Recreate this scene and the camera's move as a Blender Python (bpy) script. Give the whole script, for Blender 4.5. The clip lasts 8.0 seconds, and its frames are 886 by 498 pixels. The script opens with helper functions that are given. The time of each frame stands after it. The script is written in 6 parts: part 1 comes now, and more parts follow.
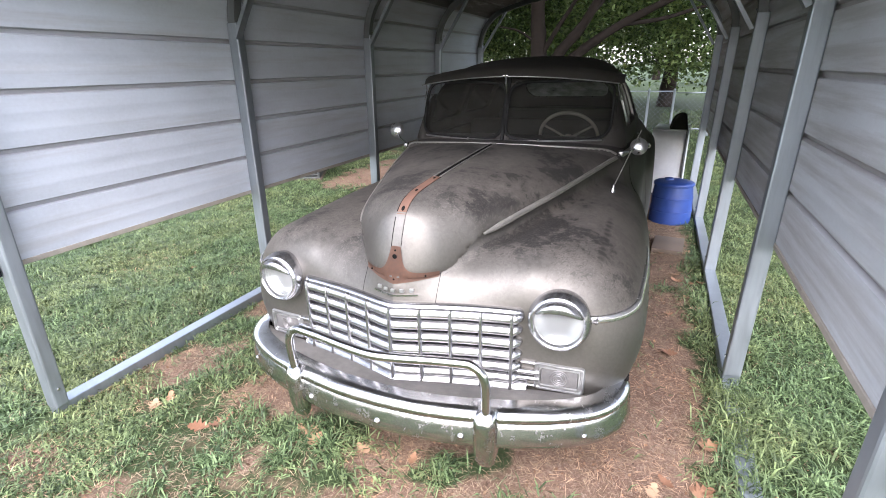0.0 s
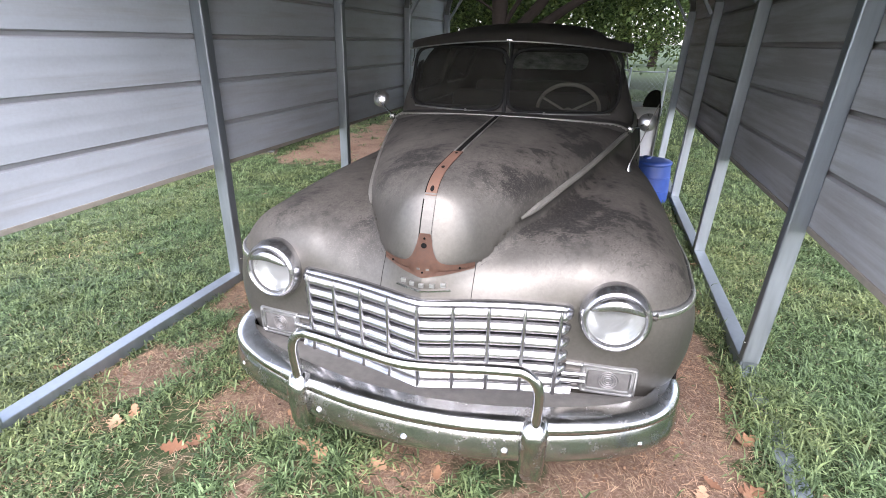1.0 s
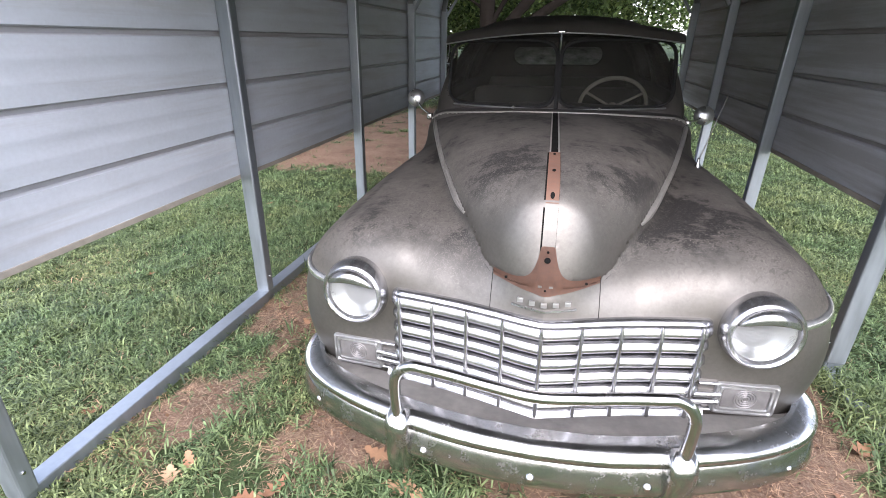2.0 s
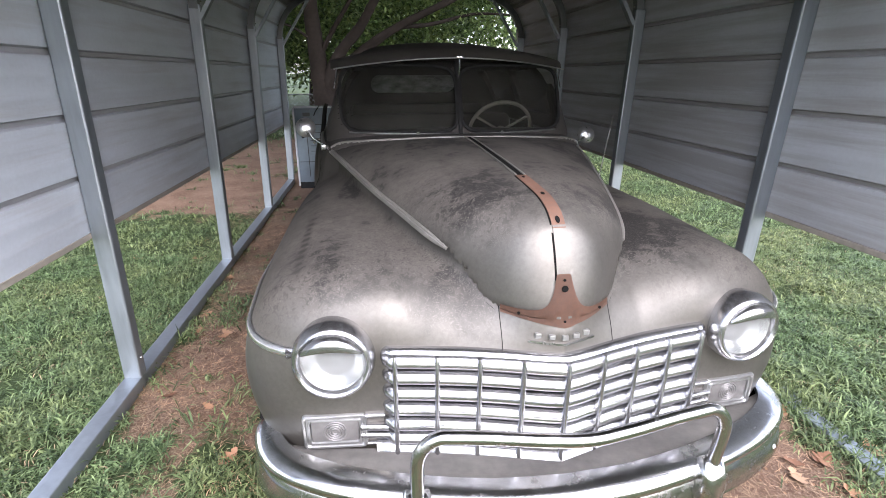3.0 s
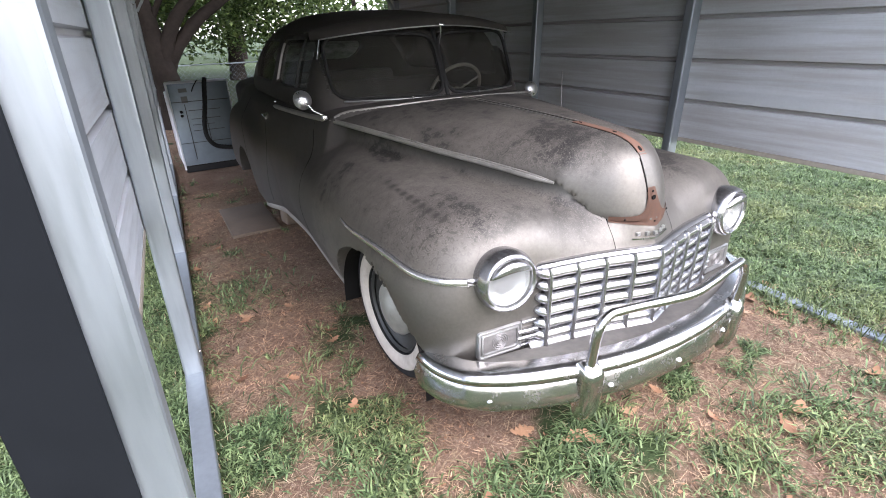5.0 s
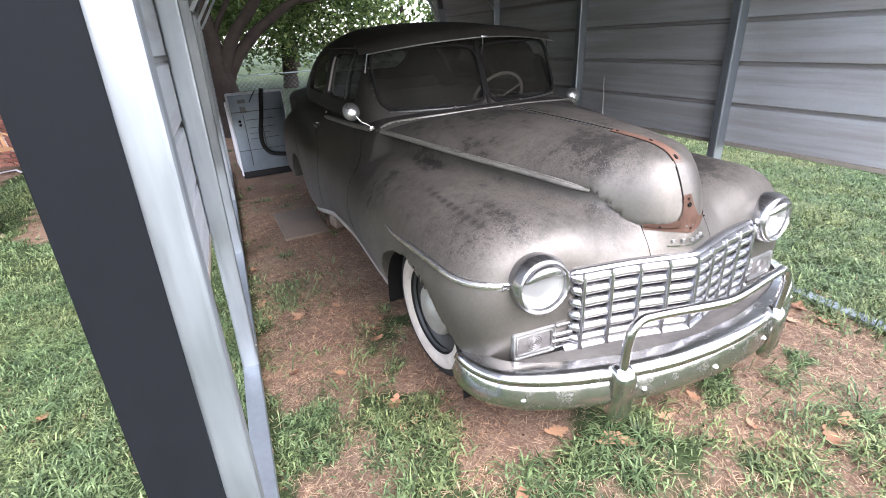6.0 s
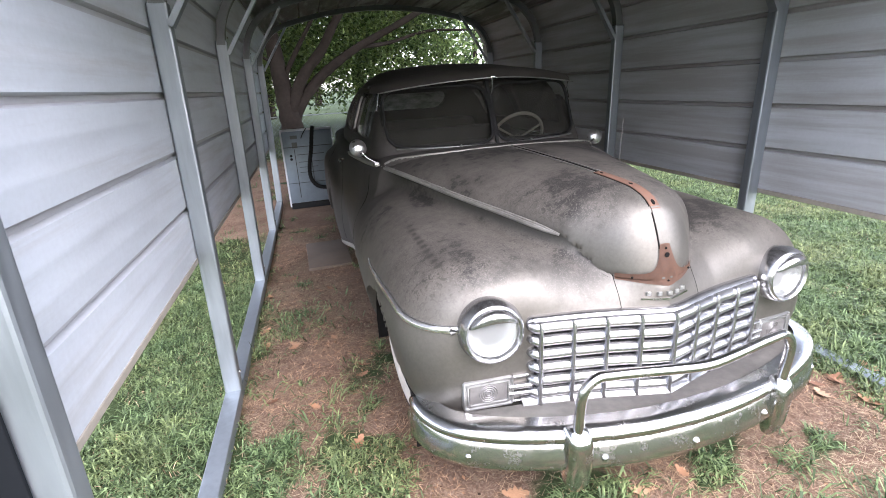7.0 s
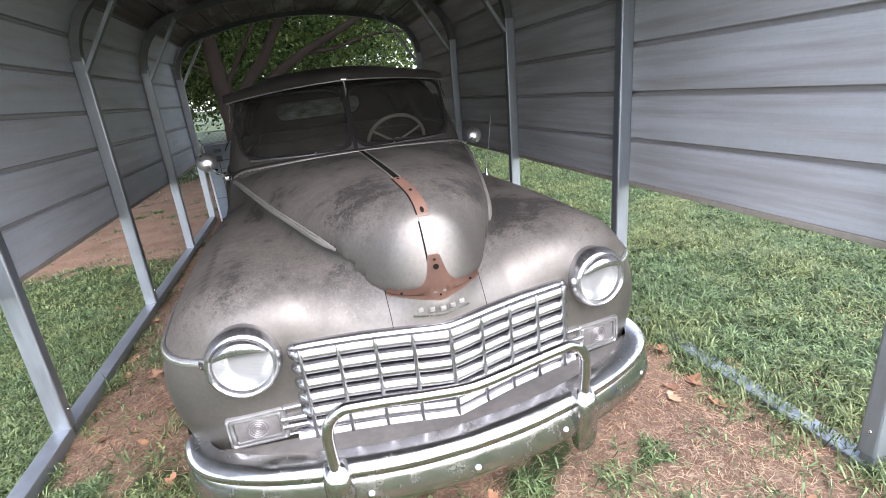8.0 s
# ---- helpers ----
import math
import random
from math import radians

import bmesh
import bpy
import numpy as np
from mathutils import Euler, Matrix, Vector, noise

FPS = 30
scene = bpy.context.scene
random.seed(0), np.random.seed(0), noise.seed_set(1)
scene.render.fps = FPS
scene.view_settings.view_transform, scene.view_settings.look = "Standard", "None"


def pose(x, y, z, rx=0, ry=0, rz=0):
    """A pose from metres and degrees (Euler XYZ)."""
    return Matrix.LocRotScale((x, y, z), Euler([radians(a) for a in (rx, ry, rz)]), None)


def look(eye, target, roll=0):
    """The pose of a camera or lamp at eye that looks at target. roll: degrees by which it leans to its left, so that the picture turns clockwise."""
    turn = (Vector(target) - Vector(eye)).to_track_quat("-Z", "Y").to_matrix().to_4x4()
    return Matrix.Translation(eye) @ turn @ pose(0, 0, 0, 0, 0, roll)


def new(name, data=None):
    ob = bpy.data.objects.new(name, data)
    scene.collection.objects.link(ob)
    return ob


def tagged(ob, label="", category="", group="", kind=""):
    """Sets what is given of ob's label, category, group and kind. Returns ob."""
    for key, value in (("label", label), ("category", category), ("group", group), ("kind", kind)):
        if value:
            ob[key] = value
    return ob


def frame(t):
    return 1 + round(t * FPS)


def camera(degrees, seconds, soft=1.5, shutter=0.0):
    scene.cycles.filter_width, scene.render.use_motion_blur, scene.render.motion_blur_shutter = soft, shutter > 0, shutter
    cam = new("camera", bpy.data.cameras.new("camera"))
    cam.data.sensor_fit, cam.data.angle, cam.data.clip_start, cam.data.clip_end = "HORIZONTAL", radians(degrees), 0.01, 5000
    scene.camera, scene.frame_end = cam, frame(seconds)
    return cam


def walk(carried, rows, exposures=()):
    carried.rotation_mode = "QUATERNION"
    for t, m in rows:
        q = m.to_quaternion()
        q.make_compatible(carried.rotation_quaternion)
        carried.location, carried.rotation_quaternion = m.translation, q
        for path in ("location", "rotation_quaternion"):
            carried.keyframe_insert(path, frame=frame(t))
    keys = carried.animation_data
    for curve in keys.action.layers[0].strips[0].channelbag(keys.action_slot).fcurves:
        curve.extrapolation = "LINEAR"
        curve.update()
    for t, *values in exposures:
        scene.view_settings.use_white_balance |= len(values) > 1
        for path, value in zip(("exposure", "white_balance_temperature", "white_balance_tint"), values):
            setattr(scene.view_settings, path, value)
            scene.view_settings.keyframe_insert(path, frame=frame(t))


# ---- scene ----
cam = camera(84.7, 8.0, soft=0.95)
PATH = [
    (0, (0.908, -0.034, 1.624), (0.153, 1.681, 0.926), -1.3),
    (0.5, (0.712, -0.034, 1.599), (0.12, 1.732, 0.869), 0.1),
    (1, (0.499, 0.115, 1.559), (-0.031, 1.876, 0.772), 0.9),
    (1.2, (0.447, 0.173, 1.569), (-0.121, 1.925, 0.788), -0.5),
    (2.3, (-0.153, 0.193, 1.515), (-0.435, 2.013, 0.735), 0.4),
    (2.5, (-0.229, 0.203, 1.522), (-0.375, 2.072, 0.823), 0.9),
    (3, (-0.498, 0.369, 1.485), (-0.252, 2.234, 0.805), 0.1),
    (3.5, (-0.757, 0.406, 1.487), (-0.375, 2.217, 0.731), -1.7),
    (4, (-1.102, 0.286, 1.51), (-0.462, 2.003, 0.709), 1.0),
    (4.5, (-1.349, 0.237, 1.538), (-0.474, 1.86, 0.764), 2.4),
    (5, (-1.569, 0.346, 1.536), (-0.716, 1.959, 0.716), -1.8),
    (5.2, (-1.627, 0.325, 1.565), (-0.855, 1.974, 0.737), -2.2),
    (6.3, (-1.515, 0.19, 1.586), (-0.858, 1.922, 0.832), -3.7),
    (6.5, (-1.439, 0.148, 1.579), (-0.872, 1.944, 0.907), -2.4),
    (7, (-1.166, 0.163, 1.545), (-0.71, 2.001, 0.902), -3.4),
    (7.5, (-0.754, 0.246, 1.521), (-0.376, 2.09, 0.843), -3.4),
    (8, (-0.34, 0.098, 1.483), (0.129, 1.933, 0.842), -6.6),
]
EXPOSURE = [(0.0, 2.98), (1.0, 2.8), (2.5, 2.77), (3.0, 2.86), (4.0, 2.88), (5.0, 2.92), (6.0, 3.14), (6.5, 3.19), (7.0, 3.09), (8.0, 2.97)]
walk(cam, [(t, look(eye, target, roll)) for t, eye, target, roll in PATH], EXPOSURE)

# ---- world and light ----
world = bpy.data.worlds.new("overcast_sky")
scene.world = world
world.use_nodes = True
wn, wl = world.node_tree.nodes, world.node_tree.links
sky = wn.new("ShaderNodeTexSky")
sky.sky_type = 'NISHITA'
sky.sun_disc = False
sky.sun_elevation = radians(45)
sky.sun_rotation = radians(167)
sky.dust_density = 1.5
sky.air_density = 1.0
haze = wn.new("ShaderNodeHueSaturation")
haze.inputs["Saturation"].default_value = 0.55
haze.inputs["Value"].default_value = 1.0
wl.new(sky.outputs[0], haze.inputs["Color"])
wl.new(haze.outputs[0], wn["Background"].inputs["Color"])
wn["Background"].inputs["Strength"].default_value = 0.15

sun_data = bpy.data.lights.new("sun", 'SUN')
sun_data.energy = 1.2
sun_data.angle = radians(95)
sun_data.color = (1.0, 0.985, 0.96)
sun = new("sun", sun_data)
sun.matrix_world = look((3.6, -11.5, 14.0), (0, 3, 0))
scene.view_settings.use_white_balance = True
scene.view_settings.white_balance_temperature = 6250
scene.view_settings.white_balance_tint = 20


# ---- mesh tools ----
def part(name, bm, material, parent=None, label="", smooth=True):
    """One bmesh, or a (vertices, faces) pair, as one mesh object."""
    me = bpy.data.meshes.new(name)
    if isinstance(bm, tuple):
        me.from_pydata(bm[0], [], bm[1])
    else:
        bmesh.ops.recalc_face_normals(bm, faces=bm.faces)
        bm.to_mesh(me)
        bm.free()
    me.materials.append(material)
    if smooth:
        me.polygons.foreach_set("use_smooth", np.ones(len(me.polygons), dtype=bool))
        if smooth is not True:
            me.set_sharp_from_angle(angle=radians(smooth))
    me.update()
    ob = new(name, me)
    if parent:
        ob.parent = parent
    if label:
        ob["label"] = label
    return ob


def thing(name, m, label, category, group="", kind=""):
    ob = new(name)
    ob.matrix_world = m
    return tagged(ob, label, category, group, kind)


def box(bm, x0, x1, y0, y1, z0, z1, bevel=0.0, m=None):
    got = bmesh.ops.create_cube(bm, size=1.0)
    vs = got["verts"]
    for v in vs:
        v.co = Vector(((x0 + x1) / 2 + v.co.x * (x1 - x0), (y0 + y1) / 2 + v.co.y * (y1 - y0), (z0 + z1) / 2 + v.co.z * (z1 - z0)))
    if bevel > 0:
        es = list({e for v in vs for e in v.link_edges})
        got = bmesh.ops.bevel(bm, geom=es, offset=bevel, segments=2, profile=0.5, affect='EDGES')
        vs = list({v for f in got["faces"] for v in f.verts} | {v for v in vs if v.is_valid})
    if m is not None:
        bmesh.ops.transform(bm, matrix=m, verts=[v for v in vs if v.is_valid])
    return bm


def boxed(x0, x1, y0, y1, z0, z1, bevel=0.0, m=None):
    return box(bmesh.new(), x0, x1, y0, y1, z0, z1, bevel, m)


def sweep(bm, path, section, closed=False, cap=True, up=Vector((0, 0, 1)), scales=None):
    """Sweeps a closed section of (side, up) pairs along a path of points."""
    path = [Vector(p) for p in path]
    n, k = len(path), len(section)
    rings = []
    side = None
    for i, p in enumerate(path):
        a = path[(i - 1) % n] if (closed or i > 0) else p
        b = path[(i + 1) % n] if (closed or i < n - 1) else p
        t = (b - a).normalized()
        s = t.cross(up)
        if s.length < 0.15 and side is not None:
            s = side - t * side.dot(t)
        elif s.length < 1e-4:
            s = t.cross(Vector((0, 1, 0)))
        s.normalize()
        side = s
        u = s.cross(t).normalized()
        q = scales[i] if scales else 1.0
        rings.append([bm.verts.new(p + s * (c[0] * q) + u * (c[1] * q)) for c in section])
    for i in range(n if closed else n - 1):
        r0, r1 = rings[i], rings[(i + 1) % n]
        for j in range(k):
            bm.faces.new((r0[j], r0[(j + 1) % k], r1[(j + 1) % k], r1[j]))
    if cap and not closed:
        bm.faces.new(rings[0][::-1])
        bm.faces.new(rings[-1])
    return bm


def ring(r, n=12, squash=1.0):
    return [(r * math.cos(2 * math.pi * i / n), squash * r * math.sin(2 * math.pi * i / n)) for i in range(n)]


def tube(bm, path, r, n=10, scales=None):
    """A round tube whose section never twists, for any path."""
    path = [Vector(p) for p in path]
    t0 = (path[1] - path[0]).normalized()
    ref = Vector((0, 0, 1)) if abs(t0.z) < 0.9 else Vector((1, 0, 0))
    side = t0.cross(ref).normalized()
    rings = []
    for i, p in enumerate(path):
        a, b = path[max(i - 1, 0)], path[min(i + 1, len(path) - 1)]
        t = (b - a).normalized()
        side = (side - t * side.dot(t)).normalized()
        u = side.cross(t)
        q = r * (scales[i] if scales else 1.0)
        rings.append([bm.verts.new(p + side * (q * math.cos(2 * math.pi * j / n)) + u * (q * math.sin(2 * math.pi * j / n))) for j in range(n)])
    for r0, r1 in zip(rings, rings[1:]):
        for j in range(n):
            bm.faces.new((r0[j], r0[(j + 1) % n], r1[(j + 1) % n], r1[j]))
    bm.faces.new(rings[0][::-1])
    bm.faces.new(rings[-1])
    return bm


def smooth_path(points, steps=6):
    """A Catmull-Rom line through points."""
    p = [Vector(q) for q in points]
    p = [p[0] * 2 - p[1], *p, p[-1] * 2 - p[-2]]
    out = []
    for i in range(1, len(p) - 2):
        for k in range(steps):
            t = k / steps
            a, b, c, d = p[i - 1], p[i], p[i + 1], p[i + 2]
            out.append(0.5 * ((2 * b) + (c - a) * t + (2 * a - 5 * b + 4 * c - d) * t * t + (3 * b - a - 3 * c + d) * t ** 3))
    out.append(p[-2])
    return out


def lathe(bm, profile, n=32, m=None):
    """Turns (radius, height) pairs round the z axis, then moves them by m."""
    rows = []
    for r, z in profile:
        if r < 1e-5:
            rows.append([bm.verts.new((0, 0, z))])
        else:
            rows.append([bm.verts.new((r * math.cos(2 * math.pi * i / n), r * math.sin(2 * math.pi * i / n), z)) for i in range(n)])
    for a, b in zip(rows, rows[1:]):
        for i in range(n):
            k = (i + 1) % n
            if len(a) == 1 and len(b) == 1:
                continue
            if len(a) == 1:
                bm.faces.new((a[0], b[k], b[i]))
            elif len(b) == 1:
                bm.faces.new((a[i], a[k], b[0]))
            else:
                bm.faces.new((a[i], a[k], b[k], b[i]))
    if m is not None:
        bmesh.ops.transform(bm, matrix=m, verts=[v for r in rows for v in r])
    return bm


def smax(a, b, k):
    h = np.maximum(k - np.abs(a - b), 0) / k
    return np.maximum(a, b) + h * h * k * 0.25


def smin(a, b, k):
    return -smax(-a, -b, k)


def curve(x, xs, ys):
    """A smooth line through knots, at x: cubic pieces that never overshoot."""
    xs, ys = np.array(xs, float), np.array(ys, float)
    h = np.diff(xs)
    d = np.diff(ys) / h
    m = np.zeros(len(xs))
    inner = np.where(d[:-1] * d[1:] > 0, 2 * d[:-1] * d[1:] / np.where(np.abs(d[:-1] + d[1:]) > 1e-9, d[:-1] + d[1:], 1), 0)
    m[1:-1] = inner
    m[0], m[-1] = d[0], d[-1]
    x = np.clip(x, xs[0], xs[-1])
    i = np.clip(np.searchsorted(xs, x) - 1, 0, len(h) - 1)
    t = (x - xs[i]) / h[i]
    return ((1 + 2 * t) * (1 - t) ** 2 * ys[i] + t * (1 - t) ** 2 * h[i] * m[i] + t * t * (3 - 2 * t) * ys[i + 1] + t * t * (t - 1) * h[i] * m[i + 1])


def surface(fn, lo, hi, h, y0=0.0):
    """The skin of the solid fn < 0 within a box, on a grid of step h. Returns vertices and faces."""
    ax = [np.arange(a - h / 2, b + h, h) for a, b in zip(lo, hi)]
    gx, gy, gz = np.meshgrid(*ax, indexing="ij")
    val = fn(gx, gy, gz)
    ins = val < 0
    c = np.zeros(tuple(k - 1 for k in ins.shape), int)
    for dx in (0, 1):
        for dy in (0, 1):
            for dz in (0, 1):
                c += ins[dx:ins.shape[0] - 1 + dx, dy:ins.shape[1] - 1 + dy, dz:ins.shape[2] - 1 + dz]
    mixed = (c > 0) & (c < 8)
    ids = -np.ones(mixed.shape, int)
    ids[mixed] = np.arange(mixed.sum())
    ii = np.argwhere(mixed)
    p = np.stack([ax[k][ii[:, k]] + h / 2 for k in range(3)], 1)
    start = p.copy()
    e = h * 0.05
    for _ in range(7):
        f = fn(p[:, 0], p[:, 1], p[:, 2])
        g = np.stack([(fn(*(p + d).T) - fn(*(p - d).T)) / (2 * e) for d in np.eye(3) * e], 1)
        step = (f / np.maximum((g * g).sum(1), 1e-3))[:, None] * g
        n = np.linalg.norm(step, axis=1, keepdims=True)
        p = p - step * np.minimum(1, 0.5 * h / np.maximum(n, 1e-9))
        off = p - start
        p = start + np.clip(off, -0.75 * h, 0.75 * h)
    quads = []
    for axis in range(3):
        a = [slice(None)] * 3
        b = [slice(None)] * 3
        a[axis], b[axis] = slice(0, -1), slice(1, None)
        s0, s1 = ins[tuple(a)], ins[tuple(b)]
        ed = np.argwhere(s0 != s1)
        o1, o2 = [k for k in range(3) if k != axis]
        ok = (ed[:, o1] > 0) & (ed[:, o2] > 0) & (ed[:, o1] < ins.shape[o1] - 1) & (ed[:, o2] < ins.shape[o2] - 1)
        ed = ed[ok]
        corner = []
        for d1, d2 in ((-1, -1), (0, -1), (0, 0), (-1, 0)):
            k = ed.copy()
            k[:, o1] += d1
            k[:, o2] += d2
            corner.append(ids[k[:, 0], k[:, 1], k[:, 2]])
        q = np.stack(corner, 1)
        flip = s0[ed[:, 0], ed[:, 1], ed[:, 2]]
        if axis == 1:
            flip = ~flip
        q[~flip] = q[~flip][:, ::-1]
        quads.append(q)
    q = np.concatenate(quads)
    q = q[(q >= 0).all(1)]
    p[:, 1] -= y0
    return p.tolist(), q.tolist()


# ---- materials ----
def material(name):
    m = bpy.data.materials.new(name)
    m.use_nodes = True
    t = m.node_tree
    return m, t.nodes, t.links, t.nodes["Principled BSDF"]


def noise_node(nodes, links, scale, detail=4.0, rough=0.55, coord="Object", stretch=None, distort=0.0):
    tc = nodes.new("ShaderNodeTexCoord")
    n = nodes.new("ShaderNodeTexNoise")
    n.inputs["Scale"].default_value = scale
    n.inputs["Detail"].default_value = detail
    n.inputs["Roughness"].default_value = rough
    n.inputs["Distortion"].default_value = distort
    if stretch:
        mp = nodes.new("ShaderNodeMapping")
        mp.inputs["Scale"].default_value = stretch
        links.new(tc.outputs[coord], mp.inputs["Vector"])
        links.new(mp.outputs[0], n.inputs["Vector"])
    else:
        links.new(tc.outputs[coord], n.inputs["Vector"])
    return n


def ramp(nodes, links, src, stops):
    r = nodes.new("ShaderNodeValToRGB")
    el = r.color_ramp.elements
    ends = [(el[0], stops[0]), (el[1], stops[-1])]
    for k, (pos, col) in ends:
        k.position = min(pos, 1.0)
        k.color = (*col, 1)
    for pos, col in stops[1:-1]:
        k = el.new(pos)
        k.color = (*col, 1)
    links.new(src, r.inputs[0])
    return r


def mixed(nodes, links, fac, a, b, mode='MIX'):
    m = nodes.new("ShaderNodeMix")
    m.data_type = 'RGBA'
    m.blend_type = mode
    for key, val in ((0, fac), (6, a), (7, b)):
        if isinstance(val, (int, float)):
            m.inputs[key].default_value = val
        elif isinstance(val, tuple):
            m.inputs[key].default_value = (*val, 1)
        else:
            links.new(val, m.inputs[key])
    return m.outputs[2]


def math_node(nodes, links, op, a, b=0.0, clamp=False):
    m = nodes.new("ShaderNodeMath")
    m.operation = op
    m.use_clamp = clamp
    for i, val in enumerate((a, b)):
        if isinstance(val, (int, float)):
            m.inputs[i].default_value = val
        else:
            links.new(val, m.inputs[i])
    return m.outputs[0]


def bump(nodes, links, height, bsdf, strength=0.3, distance=0.005):
    b = nodes.new("ShaderNodeBump")
    b.inputs["Strength"].default_value = strength
    b.inputs["Distance"].default_value = distance
    links.new(height, b.inputs["Height"])
    links.new(b.outputs[0], bsdf.inputs["Normal"])


def plain(name, colour, rough=0.5, metal=0.0, scale=30.0, vary=0.25, bumps=0.1, coord="Object"):
    """A surface with grain at two scales round one colour."""
    m, n, l, p = material(name)
    fine = noise_node(n, l, scale, 6, 0.6, coord)
    wide = noise_node(n, l, scale * 0.12, 3, 0.5, coord)
    both = math_node(n, l, 'ADD', math_node(n, l, 'MULTIPLY', fine.outputs[0], 0.5), math_node(n, l, 'MULTIPLY', wide.outputs[0], 0.5))
    lo = tuple(c * (1 - vary) for c in colour)
    hi = tuple(min(1, c * (1 + vary)) for c in colour)
    r = ramp(n, l, both, [(0.3, lo), (0.7, hi)])
    l.new(r.outputs[0], p.inputs["Base Color"])
    rr = ramp(n, l, fine.outputs[0], [(0.3, (rough * 0.85,) * 3), (0.7, (min(1, rough * 1.15),) * 3)])
    l.new(rr.outputs[0], p.inputs["Roughness"])
    p.inputs["Metallic"].default_value = metal
    if bumps:
        bump(n, l, fine.outputs[0], p, bumps, 0.003)
    return m


DRIP_X, DRIP_Y = 0.765, -1.80


def paint_material():
    """Grey-green metallic car paint. Dust and litter stains lie on what faces up; the nose is rained clean."""
    m, n, l, p = material("dusty_grey_paint")
    geo = n.new("ShaderNodeNewGeometry")
    sep = n.new("ShaderNodeSeparateXYZ")
    l.new(geo.outputs["Normal"], sep.inputs[0])
    tc = n.new("ShaderNodeTexCoord")
    loc = n.new("ShaderNodeSeparateXYZ")
    l.new(tc.outputs["Object"], loc.inputs[0])
    blot = noise_node(n, l, 4.5, 6, 0.62, distort=0.8)
    fine = noise_node(n, l, 70.0, 6, 0.7)
    speck = noise_node(n, l, 20.0, 5, 0.6)
    smear = noise_node(n, l, 3.0, 7, 0.58, stretch=(1.15, 0.85, 1), distort=0.5)
    wisp = noise_node(n, l, 34.0, 2, 0.5, distort=3.0)
    wav = math_node(n, l, 'MULTIPLY', math_node(n, l, 'SUBTRACT', blot.outputs[0], 0.5), 0.35)
    back = math_node(n, l, 'ADD', loc.outputs["Y"], wav)
    washed = ramp(n, l, math_node(n, l, 'ADD', math_node(n, l, 'MULTIPLY', back, 1.6), 4.0), [(0.32, (0, 0, 0)), (0.66, (1, 1, 1))])
    up = ramp(n, l, math_node(n, l, 'ADD', sep.outputs["Z"], wav), [(0.12, (0, 0, 0)), (0.62, (1, 1, 1))])
    film = math_node(n, l, 'MULTIPLY', up.outputs[0], washed.outputs[0], True)
    base = ramp(n, l, fine.outputs[0], [(0.3, (0.122, 0.115, 0.102)), (0.7, (0.150, 0.142, 0.127))])
    mott = ramp(n, l, math_node(n, l, 'ADD', math_node(n, l, 'SUBTRACT', math_node(n, l, 'MULTIPLY', math_node(n, l, 'ABSOLUTE', loc.outputs["X"]), 0.05), 0.022), math_node(n, l, 'ADD', math_node(n, l, 'MULTIPLY', speck.outputs[0], 0.34), math_node(n, l, 'MULTIPLY', smear.outputs[0], 0.66))),
                [(0.43, (0.013, 0.012, 0.011)), (0.462, (0.028, 0.0255, 0.0225)), (0.478, (0.064, 0.058, 0.050)), (0.60, (0.105, 0.095, 0.082))])
    # pale curled flecks of dried litter, thickest towards the front of the fenders
    curl = ramp(n, l, math_node(n, l, 'ABSOLUTE', math_node(n, l, 'SUBTRACT', wisp.outputs[0], 0.5)), [(0.0, (0.9, 0.9, 0.9)), (0.022, (0, 0, 0))])
    front = ramp(n, l, math_node(n, l, 'ADD', loc.outputs["Y"], 2.6), [(0.45, (1, 1, 1)), (1.0, (0.35, 0.35, 0.35))])
    flecks = math_node(n, l, 'MULTIPLY', curl.outputs[0], front.outputs[0])
    pits = ramp(n, l, wisp.outputs[0], [(0.36, (0.30, 0.30, 0.30)), (0.47, (1, 1, 1))])
    dust = mixed(n, l, math_node(n, l, 'MULTIPLY', front.outputs[0], 0.8), mott.outputs[0], pits.outputs[0], 'MULTIPLY')
    dust = mixed(n, l, flecks, dust, (0.19, 0.174, 0.152))
    dust = mixed(n, l, 0.25, dust, fine.outputs[0], 'MULTIPLY')
    # coat tone falls to near-black from the cowl back, on every face
    aft_tone = ramp(n, l, math_node(n, l, 'SUBTRACT', back, -1.4), [(0.38, (0, 0, 0)), (0.60, (0.85, 0.85, 0.85))])
    dust = mixed(n, l, aft_tone.outputs[0], dust, (0.034, 0.030, 0.027))
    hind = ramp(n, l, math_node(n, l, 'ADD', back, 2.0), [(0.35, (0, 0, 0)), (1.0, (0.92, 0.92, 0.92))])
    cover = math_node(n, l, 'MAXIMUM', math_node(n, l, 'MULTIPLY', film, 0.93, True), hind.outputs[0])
    # a line of drip marks on each fender
    wobble = math_node(n, l, 'MULTIPLY', math_node(n, l, 'SUBTRACT', speck.outputs[0], 0.5), 0.03)
    off_x = math_node(n, l, 'ABSOLUTE', math_node(n, l, 'SUBTRACT', math_node(n, l, 'ABSOLUTE', loc.outputs["X"]), DRIP_X))
    off_y = math_node(n, l, 'ABSOLUTE', math_node(n, l, 'SUBTRACT', loc.outputs["Y"], DRIP_Y))
    on_line = math_node(n, l, 'SUBTRACT', 1.6, math_node(n, l, 'MULTIPLY', math_node(n, l, 'ADD', off_x, wobble), 75.0), True)
    in_run = math_node(n, l, 'SUBTRACT', 3.2, math_node(n, l, 'MULTIPLY', off_y, 10.0), True)
